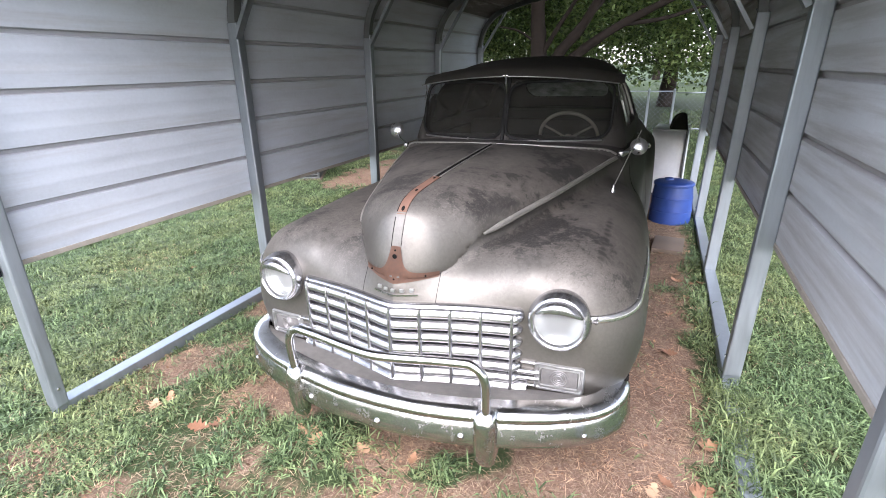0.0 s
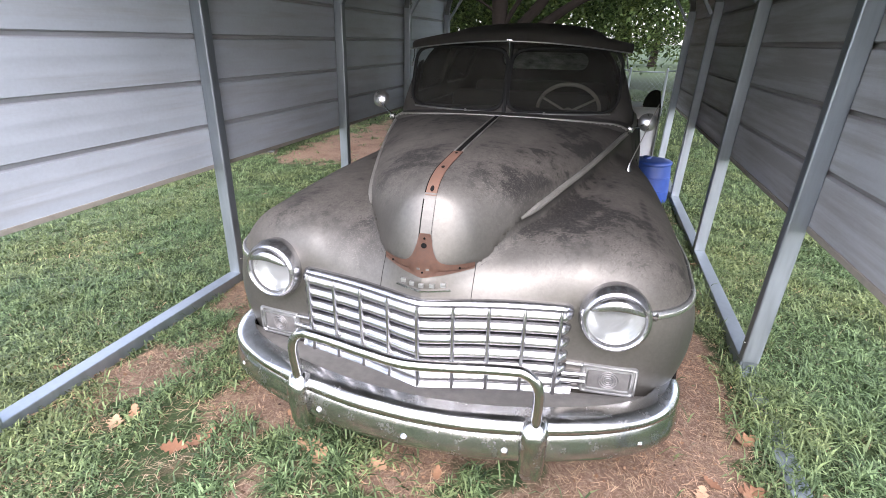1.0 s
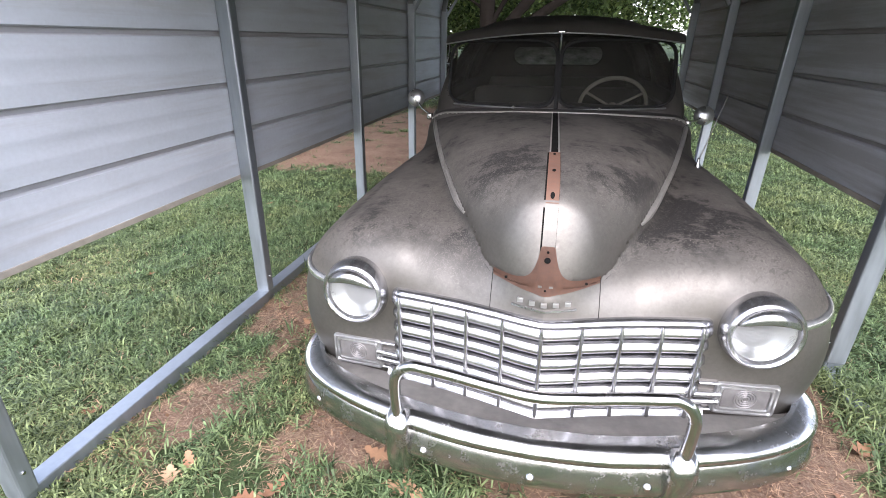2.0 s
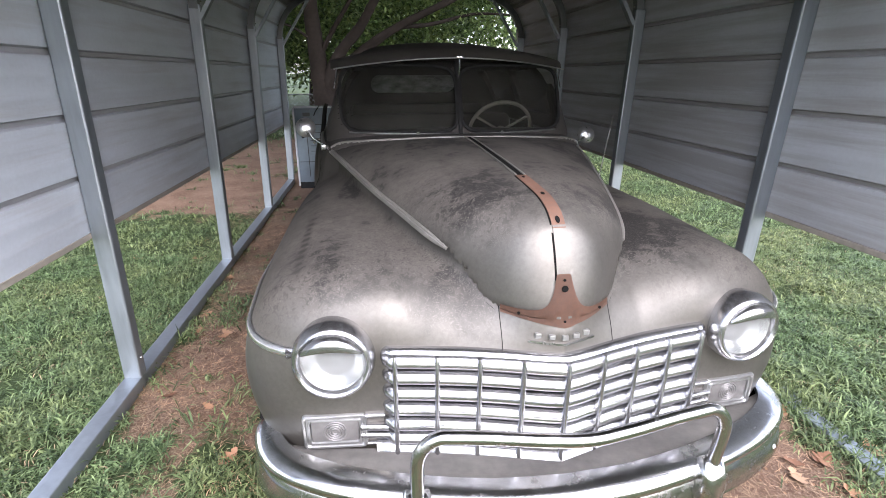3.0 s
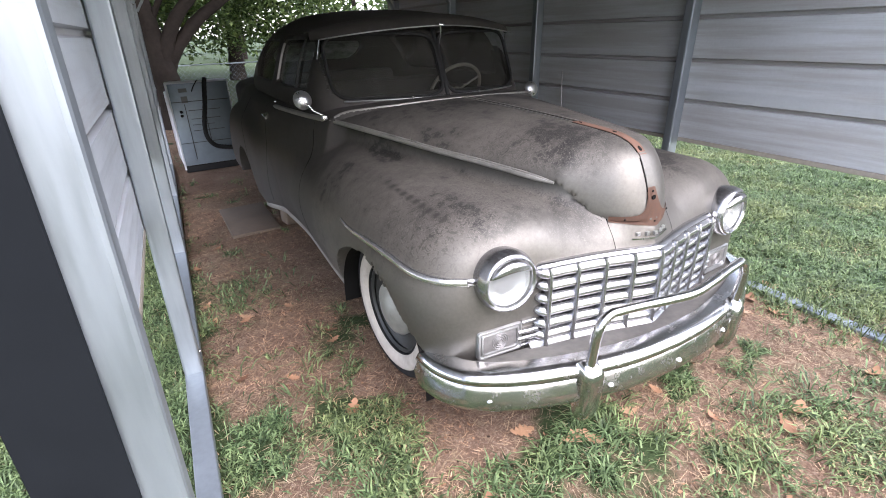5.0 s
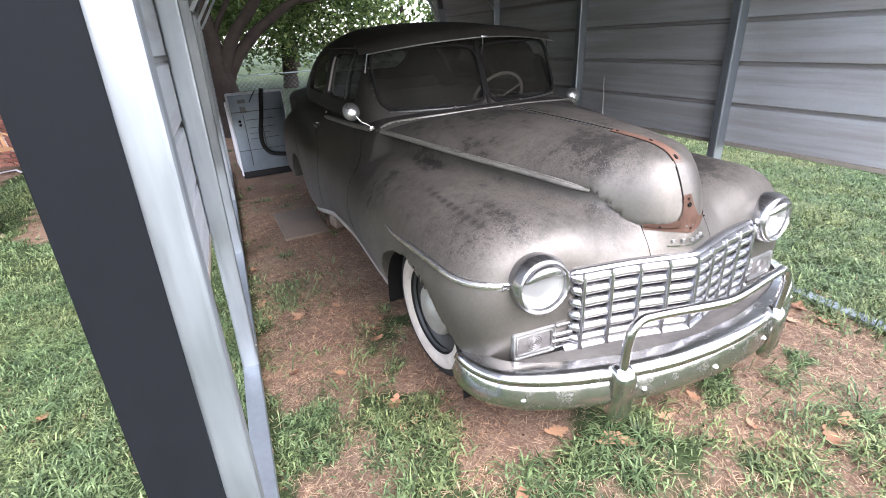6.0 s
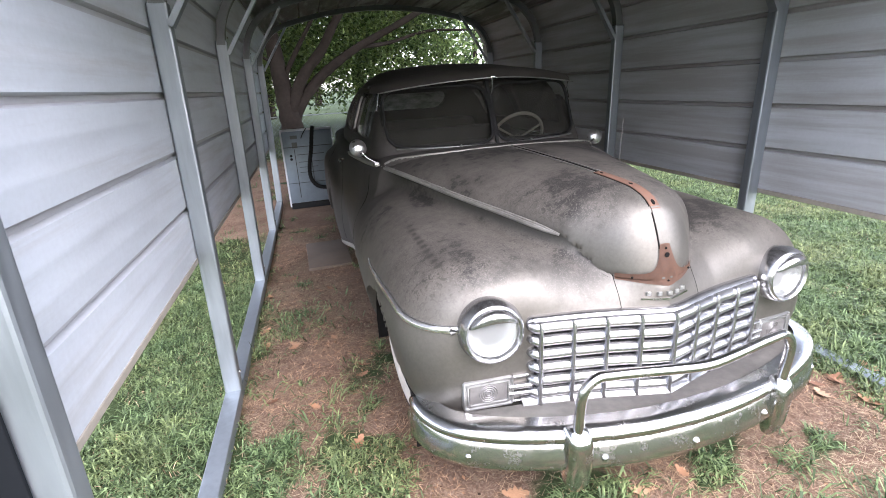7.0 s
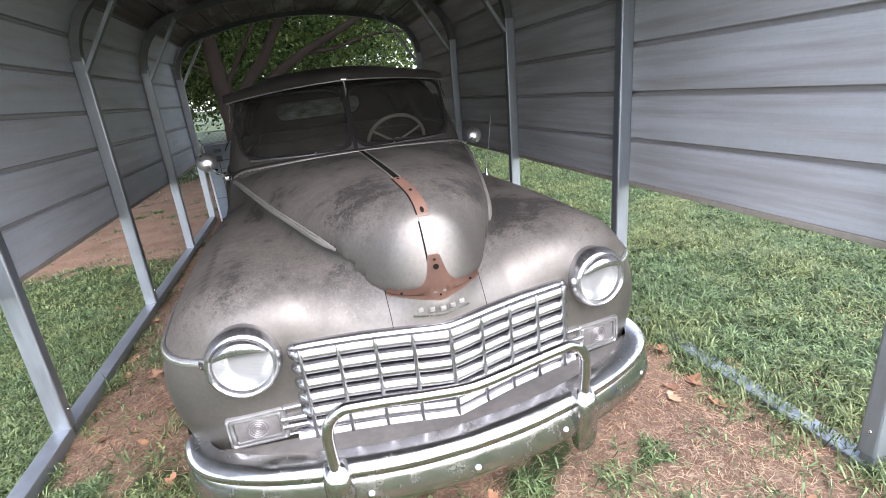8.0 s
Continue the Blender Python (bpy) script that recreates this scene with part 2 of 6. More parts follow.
    beat = math_node(n, l, 'ADD', 0.65, math_node(n, l, 'MULTIPLY', math_node(n, l, 'SINE', math_node(n, l, 'MULTIPLY', loc.outputs["Y"], 110.0)), 0.35))
    drip = math_node(n, l, 'MULTIPLY', math_node(n, l, 'MULTIPLY', on_line, in_run), beat)
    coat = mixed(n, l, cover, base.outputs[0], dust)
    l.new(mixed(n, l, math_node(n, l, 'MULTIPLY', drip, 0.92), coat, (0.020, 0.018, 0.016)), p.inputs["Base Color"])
    l.new(math_node(n, l, 'SUBTRACT', 0.82, math_node(n, l, 'MULTIPLY', cover, 0.74), True), p.inputs["Metallic"])
    rough = math_node(n, l, 'ADD', math_node(n, l, 'ADD', 0.42, math_node(n, l, 'MULTIPLY', cover, 0.25)), math_node(n, l, 'MULTIPLY', fine.outputs[0], 0.08))
    l.new(rough, p.inputs["Roughness"])
    rel = math_node(n, l, 'ADD', math_node(n, l, 'MULTIPLY', fine.outputs[0], 0.4), math_node(n, l, 'MULTIPLY', math_node(n, l, 'MULTIPLY', speck.outputs[0], cover), 1.0))
    bump(n, l, rel, p, 0.12, 0.003)
    return m


def chrome_material():
    m, n, l, p = material("chrome_with_grime")
    a = noise_node(n, l, 14.0, 6, 0.7)
    b = noise_node(n, l, 260.0, 3, 0.6)
    p.inputs["Metallic"].default_value = 1.0
    both = math_node(n, l, 'ADD', math_node(n, l, 'MULTIPLY', a.outputs[0], 0.85), math_node(n, l, 'MULTIPLY', b.outputs[0], 0.15))
    r = ramp(n, l, both, [(0.40, (0.55, 0.555, 0.56)), (0.56, (0.46, 0.46, 0.455)), (0.72, (0.30, 0.29, 0.27))])
    l.new(r.outputs[0], p.inputs["Base Color"])
    rr = ramp(n, l, both, [(0.38, (0.14,) * 3), (0.55, (0.22,) * 3), (0.70, (0.40,) * 3)])
    l.new(rr.outputs[0], p.inputs["Roughness"])
    return m


def galvanised_material():
    m, n, l, p = material("galvanised_tube")
    a = noise_node(n, l, 40.0, 5, 0.6, stretch=(1, 1, 0.12))
    b = noise_node(n, l, 3.0, 3, 0.5)
    both = math_node(n, l, 'ADD', math_node(n, l, 'MULTIPLY', a.outputs[0], 0.6), math_node(n, l, 'MULTIPLY', b.outputs[0], 0.4))
    r = ramp(n, l, both, [(0.3, (0.235, 0.262, 0.28)), (0.7, (0.33, 0.365, 0.39))])
    l.new(r.outputs[0], p.inputs["Base Color"])
    p.inputs["Metallic"].default_value = 0.8
    rr = ramp(n, l, a.outputs[0], [(0.3, (0.38,) * 3), (0.7, (0.55,) * 3)])
    l.new(rr.outputs[0], p.inputs["Roughness"])
    return m


def sheet_material(name="grey_sheet_metal", dirt=0.30, soil=(0.33, 0.285, 0.245), spread=0.0, pale=(1.0, 1.0, 1.0)):
    """Painted steel sheet, pale grey, with brown dirt drifted along the ribs. On the roof, dirt and soil carry painted
    shade.
    """
    m, n, l, p = material(name)
    a = noise_node(n, l, 2.2, 5, 0.6, stretch=(1, 0.6, 2.2))
    b = noise_node(n, l, 60.0, 4, 0.6)
    c = noise_node(n, l, 2.0, 6, 0.65, stretch=(1, 0.35, 7))
    both = math_node(n, l, 'ADD', math_node(n, l, 'MULTIPLY', a.outputs[0], 0.75), math_node(n, l, 'MULTIPLY', b.outputs[0], 0.25))
    tones = ((0.3, (0.375, 0.388, 0.393)), (0.5, (0.428, 0.447, 0.456)), (0.7, (0.475, 0.50, 0.515)))
    r = ramp(n, l, both, [(at, tuple(c * k for c, k in zip(col, pale))) for at, col in tones])
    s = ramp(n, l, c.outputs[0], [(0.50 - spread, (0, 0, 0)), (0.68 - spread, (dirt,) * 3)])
    # soil caught in the ribs; its tone also paints the grooves' shadow line
    gr = n.new("ShaderNodeAttribute")
    gr.attribute_name = "groove"
    caught = math_node(n, l, 'MULTIPLY', gr.outputs["Fac"], math_node(n, l, 'ADD', 0.05, math_node(n, l, 'MULTIPLY', a.outputs[0], 0.9)), True)
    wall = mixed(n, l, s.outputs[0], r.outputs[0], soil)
    l.new(mixed(n, l, caught, wall, (0.20, 0.17, 0.145)), p.inputs["Base Color"])
    rr = ramp(n, l, c.outputs[0], [(0.4, (0.40,) * 3), (0.65, (0.62,) * 3)])
    l.new(rr.outputs[0], p.inputs["Roughness"])
    p.inputs["Metallic"].default_value = 0.1
    bump(n, l, a.outputs[0], p, 0.08, 0.012)
    return m


def glass_material(name, clear=0.72, tint=(0.75, 0.8, 0.78), dust=0.10, glow="ShaderNodeBsdfDiffuse", film_tone=(0.30, 0.29, 0.26)):
    """A dusty pane: clear glass, its reflection, and a film of dust."""
    m, n, l, p = material(name)
    out = n["Material Output"]
    trans = n.new("ShaderNodeBsdfTransparent")
    trans.inputs[0].default_value = (*[clear * c for c in tint], 1)
    gloss = n.new("ShaderNodeBsdfGlossy")
    gloss.inputs["Roughness"].default_value = 0.12
    fres = n.new("ShaderNodeFresnel")
    fres.inputs[0].default_value = 1.45
    mix = n.new("ShaderNodeMixShader")
    l.new(fres.outputs[0], mix.inputs[0])
    l.new(trans.outputs[0], mix.inputs[1])
    l.new(gloss.outputs[0], mix.inputs[2])
    film = n.new(glow)
    film.inputs[0].default_value = (*film_tone, 1)
    sp = noise_node(n, l, 6.0, 6, 0.65)
    d = ramp(n, l, sp.outputs[0], [(0.3, (dust * 0.4,) * 3), (0.7, (dust * 1.6,) * 3)])
    mix2 = n.new("ShaderNodeMixShader")
    l.new(d.outputs[0], mix2.inputs[0])
    l.new(mix.outputs[0], mix2.inputs[1])
    l.new(film.outputs[0], mix2.inputs[2])
    l.new(mix2.outputs[0], out.inputs["Surface"])
    return m


def lens_material():
    """Clear fluted glass over a bright reflector."""
    m, n, l, p = material("lamp_glass")
    trans = n.new("ShaderNodeBsdfTransparent")
    trans.inputs[0].default_value = (0.93, 0.94, 0.93, 1)
    p.inputs["Base Color"].default_value = (0.78, 0.79, 0.78, 1)
    p.inputs["Roughness"].default_value = 0.10
    tc = n.new("ShaderNodeTexCoord")
    w = n.new("ShaderNodeTexWave")
    w.inputs["Scale"].default_value = 115.0
    w.inputs["Distortion"].default_value = 1.5
    w.bands_direction = 'X'
    l.new(tc.outputs["Object"], w.inputs["Vector"])
    bump(n, l, w.outputs[0], p, 0.9, 0.006)
    mix = n.new("ShaderNodeMixShader")
    mix.inputs[0].default_value = 0.36
    l.new(trans.outputs[0], mix.inputs[1])
    l.new(p.outputs[0], mix.inputs[2])
    l.new(mix.outputs[0], n["Material Output"].inputs["Surface"])
    return m


def ground_material():
    m, n, l, p = material("lawn_and_bare_earth")
    at = n.new("ShaderNodeAttribute")
    at.attribute_name = "bare"
    fine = noise_node(n, l, 90.0, 7, 0.75)
    mid = noise_node(n, l, 9.0, 5, 0.6)
    straw = noise_node(n, l, 45.0, 6, 0.8, distort=2.0)
    turf = ramp(n, l, fine.outputs[0], [(0.3, (0.015, 0.024, 0.009)), (0.55, (0.042, 0.062, 0.024)), (0.75, (0.09, 0.10, 0.045))])
    earth = ramp(n, l, fine.outputs[0], [(0.32, (0.040, 0.023, 0.015)), (0.5, (0.128, 0.076, 0.051)), (0.68, (0.30, 0.205, 0.145))])
    wide = noise_node(n, l, 2.5, 4, 0.6)
    tone = ramp(n, l, wide.outputs[0], [(0.35, (0.095, 0.057, 0.038)), (0.65, (0.25, 0.168, 0.118))])
    earth2 = mixed(n, l, math_node(n, l, 'MULTIPLY', mid.outputs[0], 0.8), earth.outputs[0], tone.outputs[0])
    st = ramp(n, l, straw.outputs[0], [(0.52, (0, 0, 0)), (0.62, (0.8, 0.8, 0.8))])
    earth3 = mixed(n, l, st.outputs[0], earth2, (0.34, 0.265, 0.195))
    k = math_node(n, l, 'ADD', at.outputs["Fac"], math_node(n, l, 'MULTIPLY', math_node(n, l, 'SUBTRACT', mid.outputs[0], 0.5), 0.7))
    kk = ramp(n, l, k, [(0.35, (0, 0, 0)), (0.6, (1, 1, 1))])
    l.new(mixed(n, l, kk.outputs[0], turf.outputs[0], earth3), p.inputs["Base Color"])
    p.inputs["Roughness"].default_value = 0.95
    p.inputs["Specular IOR Level"].default_value = 0.15
    bump(n, l, straw.outputs[0], p, 0.8, 0.012)
    return m


def foliage_material(name, lo, hi, trans=0.25, rough=0.55):
    m, n, l, p = material(name)
    geo = n.new("ShaderNodeNewGeometry")
    r = ramp(n, l, geo.outputs["Random Per Island"], [(0.0, lo), (0.75, hi), (1.0, tuple(min(1, c * 1.35) for c in hi))])
    patch = noise_node(n, l, 1.3, 4, 0.6)
    dry = ramp(n, l, patch.outputs[0], [(0.42, (0.82, 0.9, 0.85)), (0.62, (1.18, 1.06, 0.95))])
    tone = mixed(n, l, 1.0, r.outputs[0], dry.outputs[0], 'MULTIPLY')
    tuft = noise_node(n, l, 13.0, 3, 0.6)
    shift = ramp(n, l, tuft.outputs[0], [(0.36, (0.70, 0.73, 0.72)), (0.64, (1.28, 1.24, 1.25))])
    tone = mixed(n, l, 1.0, tone, shift.outputs[0], 'MULTIPLY')
    l.new(tone, p.inputs["Base Color"])
    p.inputs["Roughness"].default_value = rough
    p.inputs["Specular IOR Level"].default_value = 0.3
    tr = n.new("ShaderNodeBsdfTranslucent")
    l.new(tone, tr.inputs[0])
    mix = n.new("ShaderNodeMixShader")
    mix.inputs[0].default_value = trans
    l.new(p.outputs[0], mix.inputs[1])
    l.new(tr.outputs[0], mix.inputs[2])
    l.new(mix.outputs[0], n["Material Output"].inputs["Surface"])
    return m


PAINT = paint_material()
CHROME = chrome_material()
SATIN = plain("weathered_chrome", (0.41, 0.41, 0.415), 0.22, 0.95, 26.0, 0.16, 0.03)
TUBE = galvanised_material()
# bows: the shade under the roof is put into their colour
BOW = plain("shade_dark_tube", (0.13, 0.138, 0.14), 0.55, 0.5, 30.0, 0.25, 0.05)
SHEET = sheet_material(pale=(1.10, 1.13, 1.19))
STAINED = sheet_material("brown_stained_sheet", 0.42, (0.25, 0.218, 0.185), 0.09)
LIP = plain("soiled_sheet_edge", (0.30, 0.27, 0.225), 0.6, 0.1, 30.0, 0.25, 0.1)
# roof sheets: underside shade painted as a near-black cover
ROOFSHEET = sheet_material("shade_dark_roof_sheet", 0.95, (0.07, 0.062, 0.055), 0.2)
GROUND = ground_material()
# rear pane: pale film added to glow like the daylight behind it
REARGLASS = glass_material("daylight_film_rear_glass", 0.7, (0.86, 0.9, 0.88), 0.6, "ShaderNodeBsdfTranslucent", (0.66, 0.66, 0.63))
SIDEGLASS = glass_material("dim_side_glass", 0.45, (0.8, 0.85, 0.83), 0.12)
GLASS = glass_material("dusty_window_glass", 0.66, (0.86, 0.9, 0.88), 0.06)
LENS = lens_material()
PRIMER = plain("rusty_primer", (0.125, 0.066, 0.043), 0.75, 0.0, 60.0, 0.3, 0.15)
BLACK = plain("black_rubber", (0.014, 0.014, 0.014), 0.8, 0.0, 40.0, 0.3, 0.1)
BLACK.node_tree.nodes["Principled BSDF"].inputs["Specular IOR Level"].default_value = 0.2
# near-black for joints and dark parts, and as painted shade in gaps
DARK = plain("dark_joint_and_shade", (0.009, 0.0085, 0.008), 0.9, 0.0, 20.0, 0.4, 0.1)
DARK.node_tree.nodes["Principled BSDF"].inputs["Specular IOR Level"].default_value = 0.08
WHITEWALL = plain("aged_whitewall", (0.40, 0.36, 0.31), 0.8, 0.0, 22.0, 0.32, 0.12)
TRIMBLACK = plain("dark_grey_flashing", (0.0078, 0.0090, 0.0104), 0.75, 0.0, 30.0, 0.15, 0.03)
TRIMBLACK.node_tree.nodes["Principled BSDF"].inputs["Specular IOR Level"].default_value = 0.06
WHITE = plain("white_enamel", (0.62, 0.63, 0.64), 0.4, 0.0, 20.0, 0.08, 0.02)
ZINC = plain("zinc_back_panel", (0.19, 0.23, 0.265), 0.45, 0.5, 12.0, 0.18, 0.04)
BLUE = plain("blue_plastic", (0.018, 0.048, 0.20), 0.45, 0.0, 18.0, 0.15, 0.03)
CONCRETE = plain("concrete", (0.115, 0.086, 0.062), 0.9, 0.0, 30.0, 0.25, 0.3)
BARK = plain("bark", (0.023, 0.018, 0.0148), 0.95, 0.0, 14.0, 0.45, 0.8)
BARK.node_tree.nodes["Principled BSDF"].inputs["Specular IOR Level"].default_value = 0.1
CLOTH = plain("grey_upholstery", (0.045, 0.043, 0.038), 0.95, 0.0, 80.0, 0.2, 0.2)
IVORY = plain("ivory_wheel_rim", (0.24, 0.215, 0.18), 0.45, 0.0, 30.0, 0.12, 0.02)
LEAFMAT = foliage_material("tree_leaves", (0.014, 0.028, 0.009), (0.14, 0.20, 0.07), 0.45)
BLADE = foliage_material("grass_blades", (0.026, 0.046, 0.018), (0.170, 0.228, 0.105), 0.28)
STRAW = foliage_material("dry_straw", (0.11, 0.07, 0.045), (0.40, 0.285, 0.195), 0.1, 0.8)
MORTAR = plain("mortar", (0.36, 0.33, 0.29), 0.95, 0.0, 40.0, 0.2, 0.3)
WOOD = plain("stained_slat_wood", (0.36, 0.20, 0.10), 0.7, 0.0, 30.0, 0.25, 0.15)
GREYPLASTIC = plain("grey_louvre_metal", (0.10, 0.106, 0.102), 0.55, 0.3, 20.0, 0.2, 0.05)


# ---- ground ----
def value_noise(x, y, scale, seed):
    """Smooth noise from 0 to 1 on a hashed lattice."""
    x, y = np.asarray(x) * scale, np.asarray(y) * scale
    i, j = np.floor(x).astype(np.int64), np.floor(y).astype(np.int64)
    fx, fy = x - i, y - j
    fx, fy = fx * fx * (3 - 2 * fx), fy * fy * (3 - 2 * fy)

    def hashed(a, b):
        k = (a * 374761393 + b * 668265263 + seed * 974711) & 0x7FFFFFFF
        k = ((k ^ (k >> 13)) * 1274126177) & 0x7FFFFFFF
        return ((k ^ (k >> 16)) & 0xFFFF) / 65535.0
    return ((hashed(i, j) * (1 - fx) + hashed(i + 1, j) * fx) * (1 - fy) + (hashed(i, j + 1) * (1 - fx) + hashed(i + 1, j + 1) * fx) * fy)


def step(x, a, b):
    t = np.clip((x - a) / (b - a), 0, 1)
    return t * t * (3 - 2 * t)


def bareness(x, y):
    """How bare the earth is: 1 under and beside the car and by the house, 0 on the lawn."""
    n = 0.6 * value_noise(x, y, 1.7, 3) + 0.4 * value_noise(x, y, 5.0, 4)
    inside = step(x, -1.85, -1.55) * (1 - step(x, 1.12, 1.42)) * (1 - step(y, 9.0, 11.0))
    front = step(y, 0.95, 1.85)
    port = inside * front
    tongue = step(x, -0.9, 0.0) * (1 - step(x, 1.1, 1.45)) * step(y, 0.55, 1.25) * (1 - step(y, 6, 8)) * 0.72
    shade = step(y, 5.1, 6.4) * step(x, -4.6, -3.0) * (1 - step(x, -1.7, -1.4)) * (1 - step(y, 11, 14)) * 0.95
    house = (1 - step(x, -5.2, -4.2)) * step(y, 5.5, 7.5) * (1 - step(y, 12, 15))
    under_tree = np.exp(-(((x + 1.5) / 2.4) ** 2 + ((y - 9.5) / 2.4) ** 2)) * 1.1
    b = np.maximum.reduce([port, tongue, shade, house, under_tree])
    apron = step(x, -2.0, -1.5) * (1 - step(x, 1.4, 1.9)) * (1 - step(y, 1.5, 2.2)) * step(y, 0.2, 0.7) * 0.52
    b = np.maximum(b, apron)
    b = b - 0.75 * step(0.7 * value_noise(x, y, 2.6, 21) + 0.3 * value_noise(x, y, 8.0, 23), 0.50, 0.78) * (1 - step(y, 2.4, 4.2)) * (1 - step(x, 0.7, 1.0)) * b
    b = b - 0.6 * step(value_noise(x, y, 6.5, 22), 0.70, 0.85) * b
    return np.clip(b * 1.15 + (n - 0.5) * 1.1 * (0.35 + b * (1 - b) * 2.2) - 0.08, 0, 1)


def ground_height(x, y):
    near = np.exp(-((x / 9) ** 2 + ((y - 3) / 9) ** 2))
    return (0.022 * (value_noise(x, y, 2.2, 7) - 0.5) + 0.012 * (value_noise(x, y, 7.0, 8) - 0.5)) * near


def build_ground():
    far = np.array([9, 11, 14, 18, 24, 34, 50, 80, 140, 300, 700, 2000], float)
    axis = np.concatenate([-far[::-1], np.arange(-7.5, 7.51, 0.07), far])
    gx, gy = np.meshgrid(axis, axis + 3.0, indexing="ij")
    z = ground_height(gx, gy)
    n = len(axis)
    verts = np.stack([gx.ravel(), gy.ravel(), z.ravel()], 1)
    i = np.arange((n - 1) * n).reshape(n - 1, n)[:, :-1].ravel()
    faces = np.stack([i, i + n, i + n + 1, i + 1], 1)
    ob = part("ground", (verts.tolist(), faces.tolist()), GROUND)
    bare = bareness(gx.ravel(), gy.ravel())
    at = ob.data.attributes.new("bare", 'FLOAT', 'POINT')
    at.data.foreach_set("value", bare.astype(np.float32))
    tagged(ob, "green lawn with bare brown earth and straw", "ground", kind="structure")


build_ground()


# ---- carport ----
PORT_X0, PORT_X1 = -1.80, 1.46
LEG_L, LEG_R = -1.755, 1.42
FRAMES = [(1.06, 1.07), (2.63, 2.59), (4.28, 4.13), (5.92, 5.68), (7.50, 7.25)]
SPRING, BEND = 1.90, 0.55


def outline(inset=0.0):
    """The carport's section from the left wall's foot over the roof to the right wall's foot, as (x, z) points."""
    a0, a1 = PORT_X0 + inset, PORT_X1 - inset
    r = BEND - inset
    pts = [(a0, z) for z in np.linspace(0.0, SPRING, 20)]
    turn = radians(74)
    for k in np.linspace(0, turn, 14)[1:]:
        pts.append((a0 + r - r * math.cos(k), SPRING + r * math.sin(k)))
    xe, ze = pts[-1]
    mid = (a0 + a1) / 2
    run = mid - xe
    slope = math.tan(radians(16))
    for k in np.linspace(0, 1, 9)[1:]:
        pts.append((xe + run * k, ze + slope * run * (k - 0.5 * k * k)))
    right = [(a0 + a1 - x, z) for x, z in pts[:-1]][::-1]
    return pts + right


def along(points, s):
    """The point and the outward normal at arc length s."""
    acc = 0.0
    for (xa, za), (xb, zb) in zip(points, points[1:]):
        d = math.hypot(xb - xa, zb - za)
        if acc + d >= s or (xb, zb) == points[-1]:
            t = min(max((s - acc) / d, 0), 1)
            return Vector((xa + (xb - xa) * t, 0, za + (zb - za) * t)), Vector((-(zb - za) / d, 0, (xb - xa) / d))
        acc += d


def length_of(points):
    return sum(math.hypot(b[0] - a[0], b[1] - a[1]) for a, b in zip(points, points[1:]))


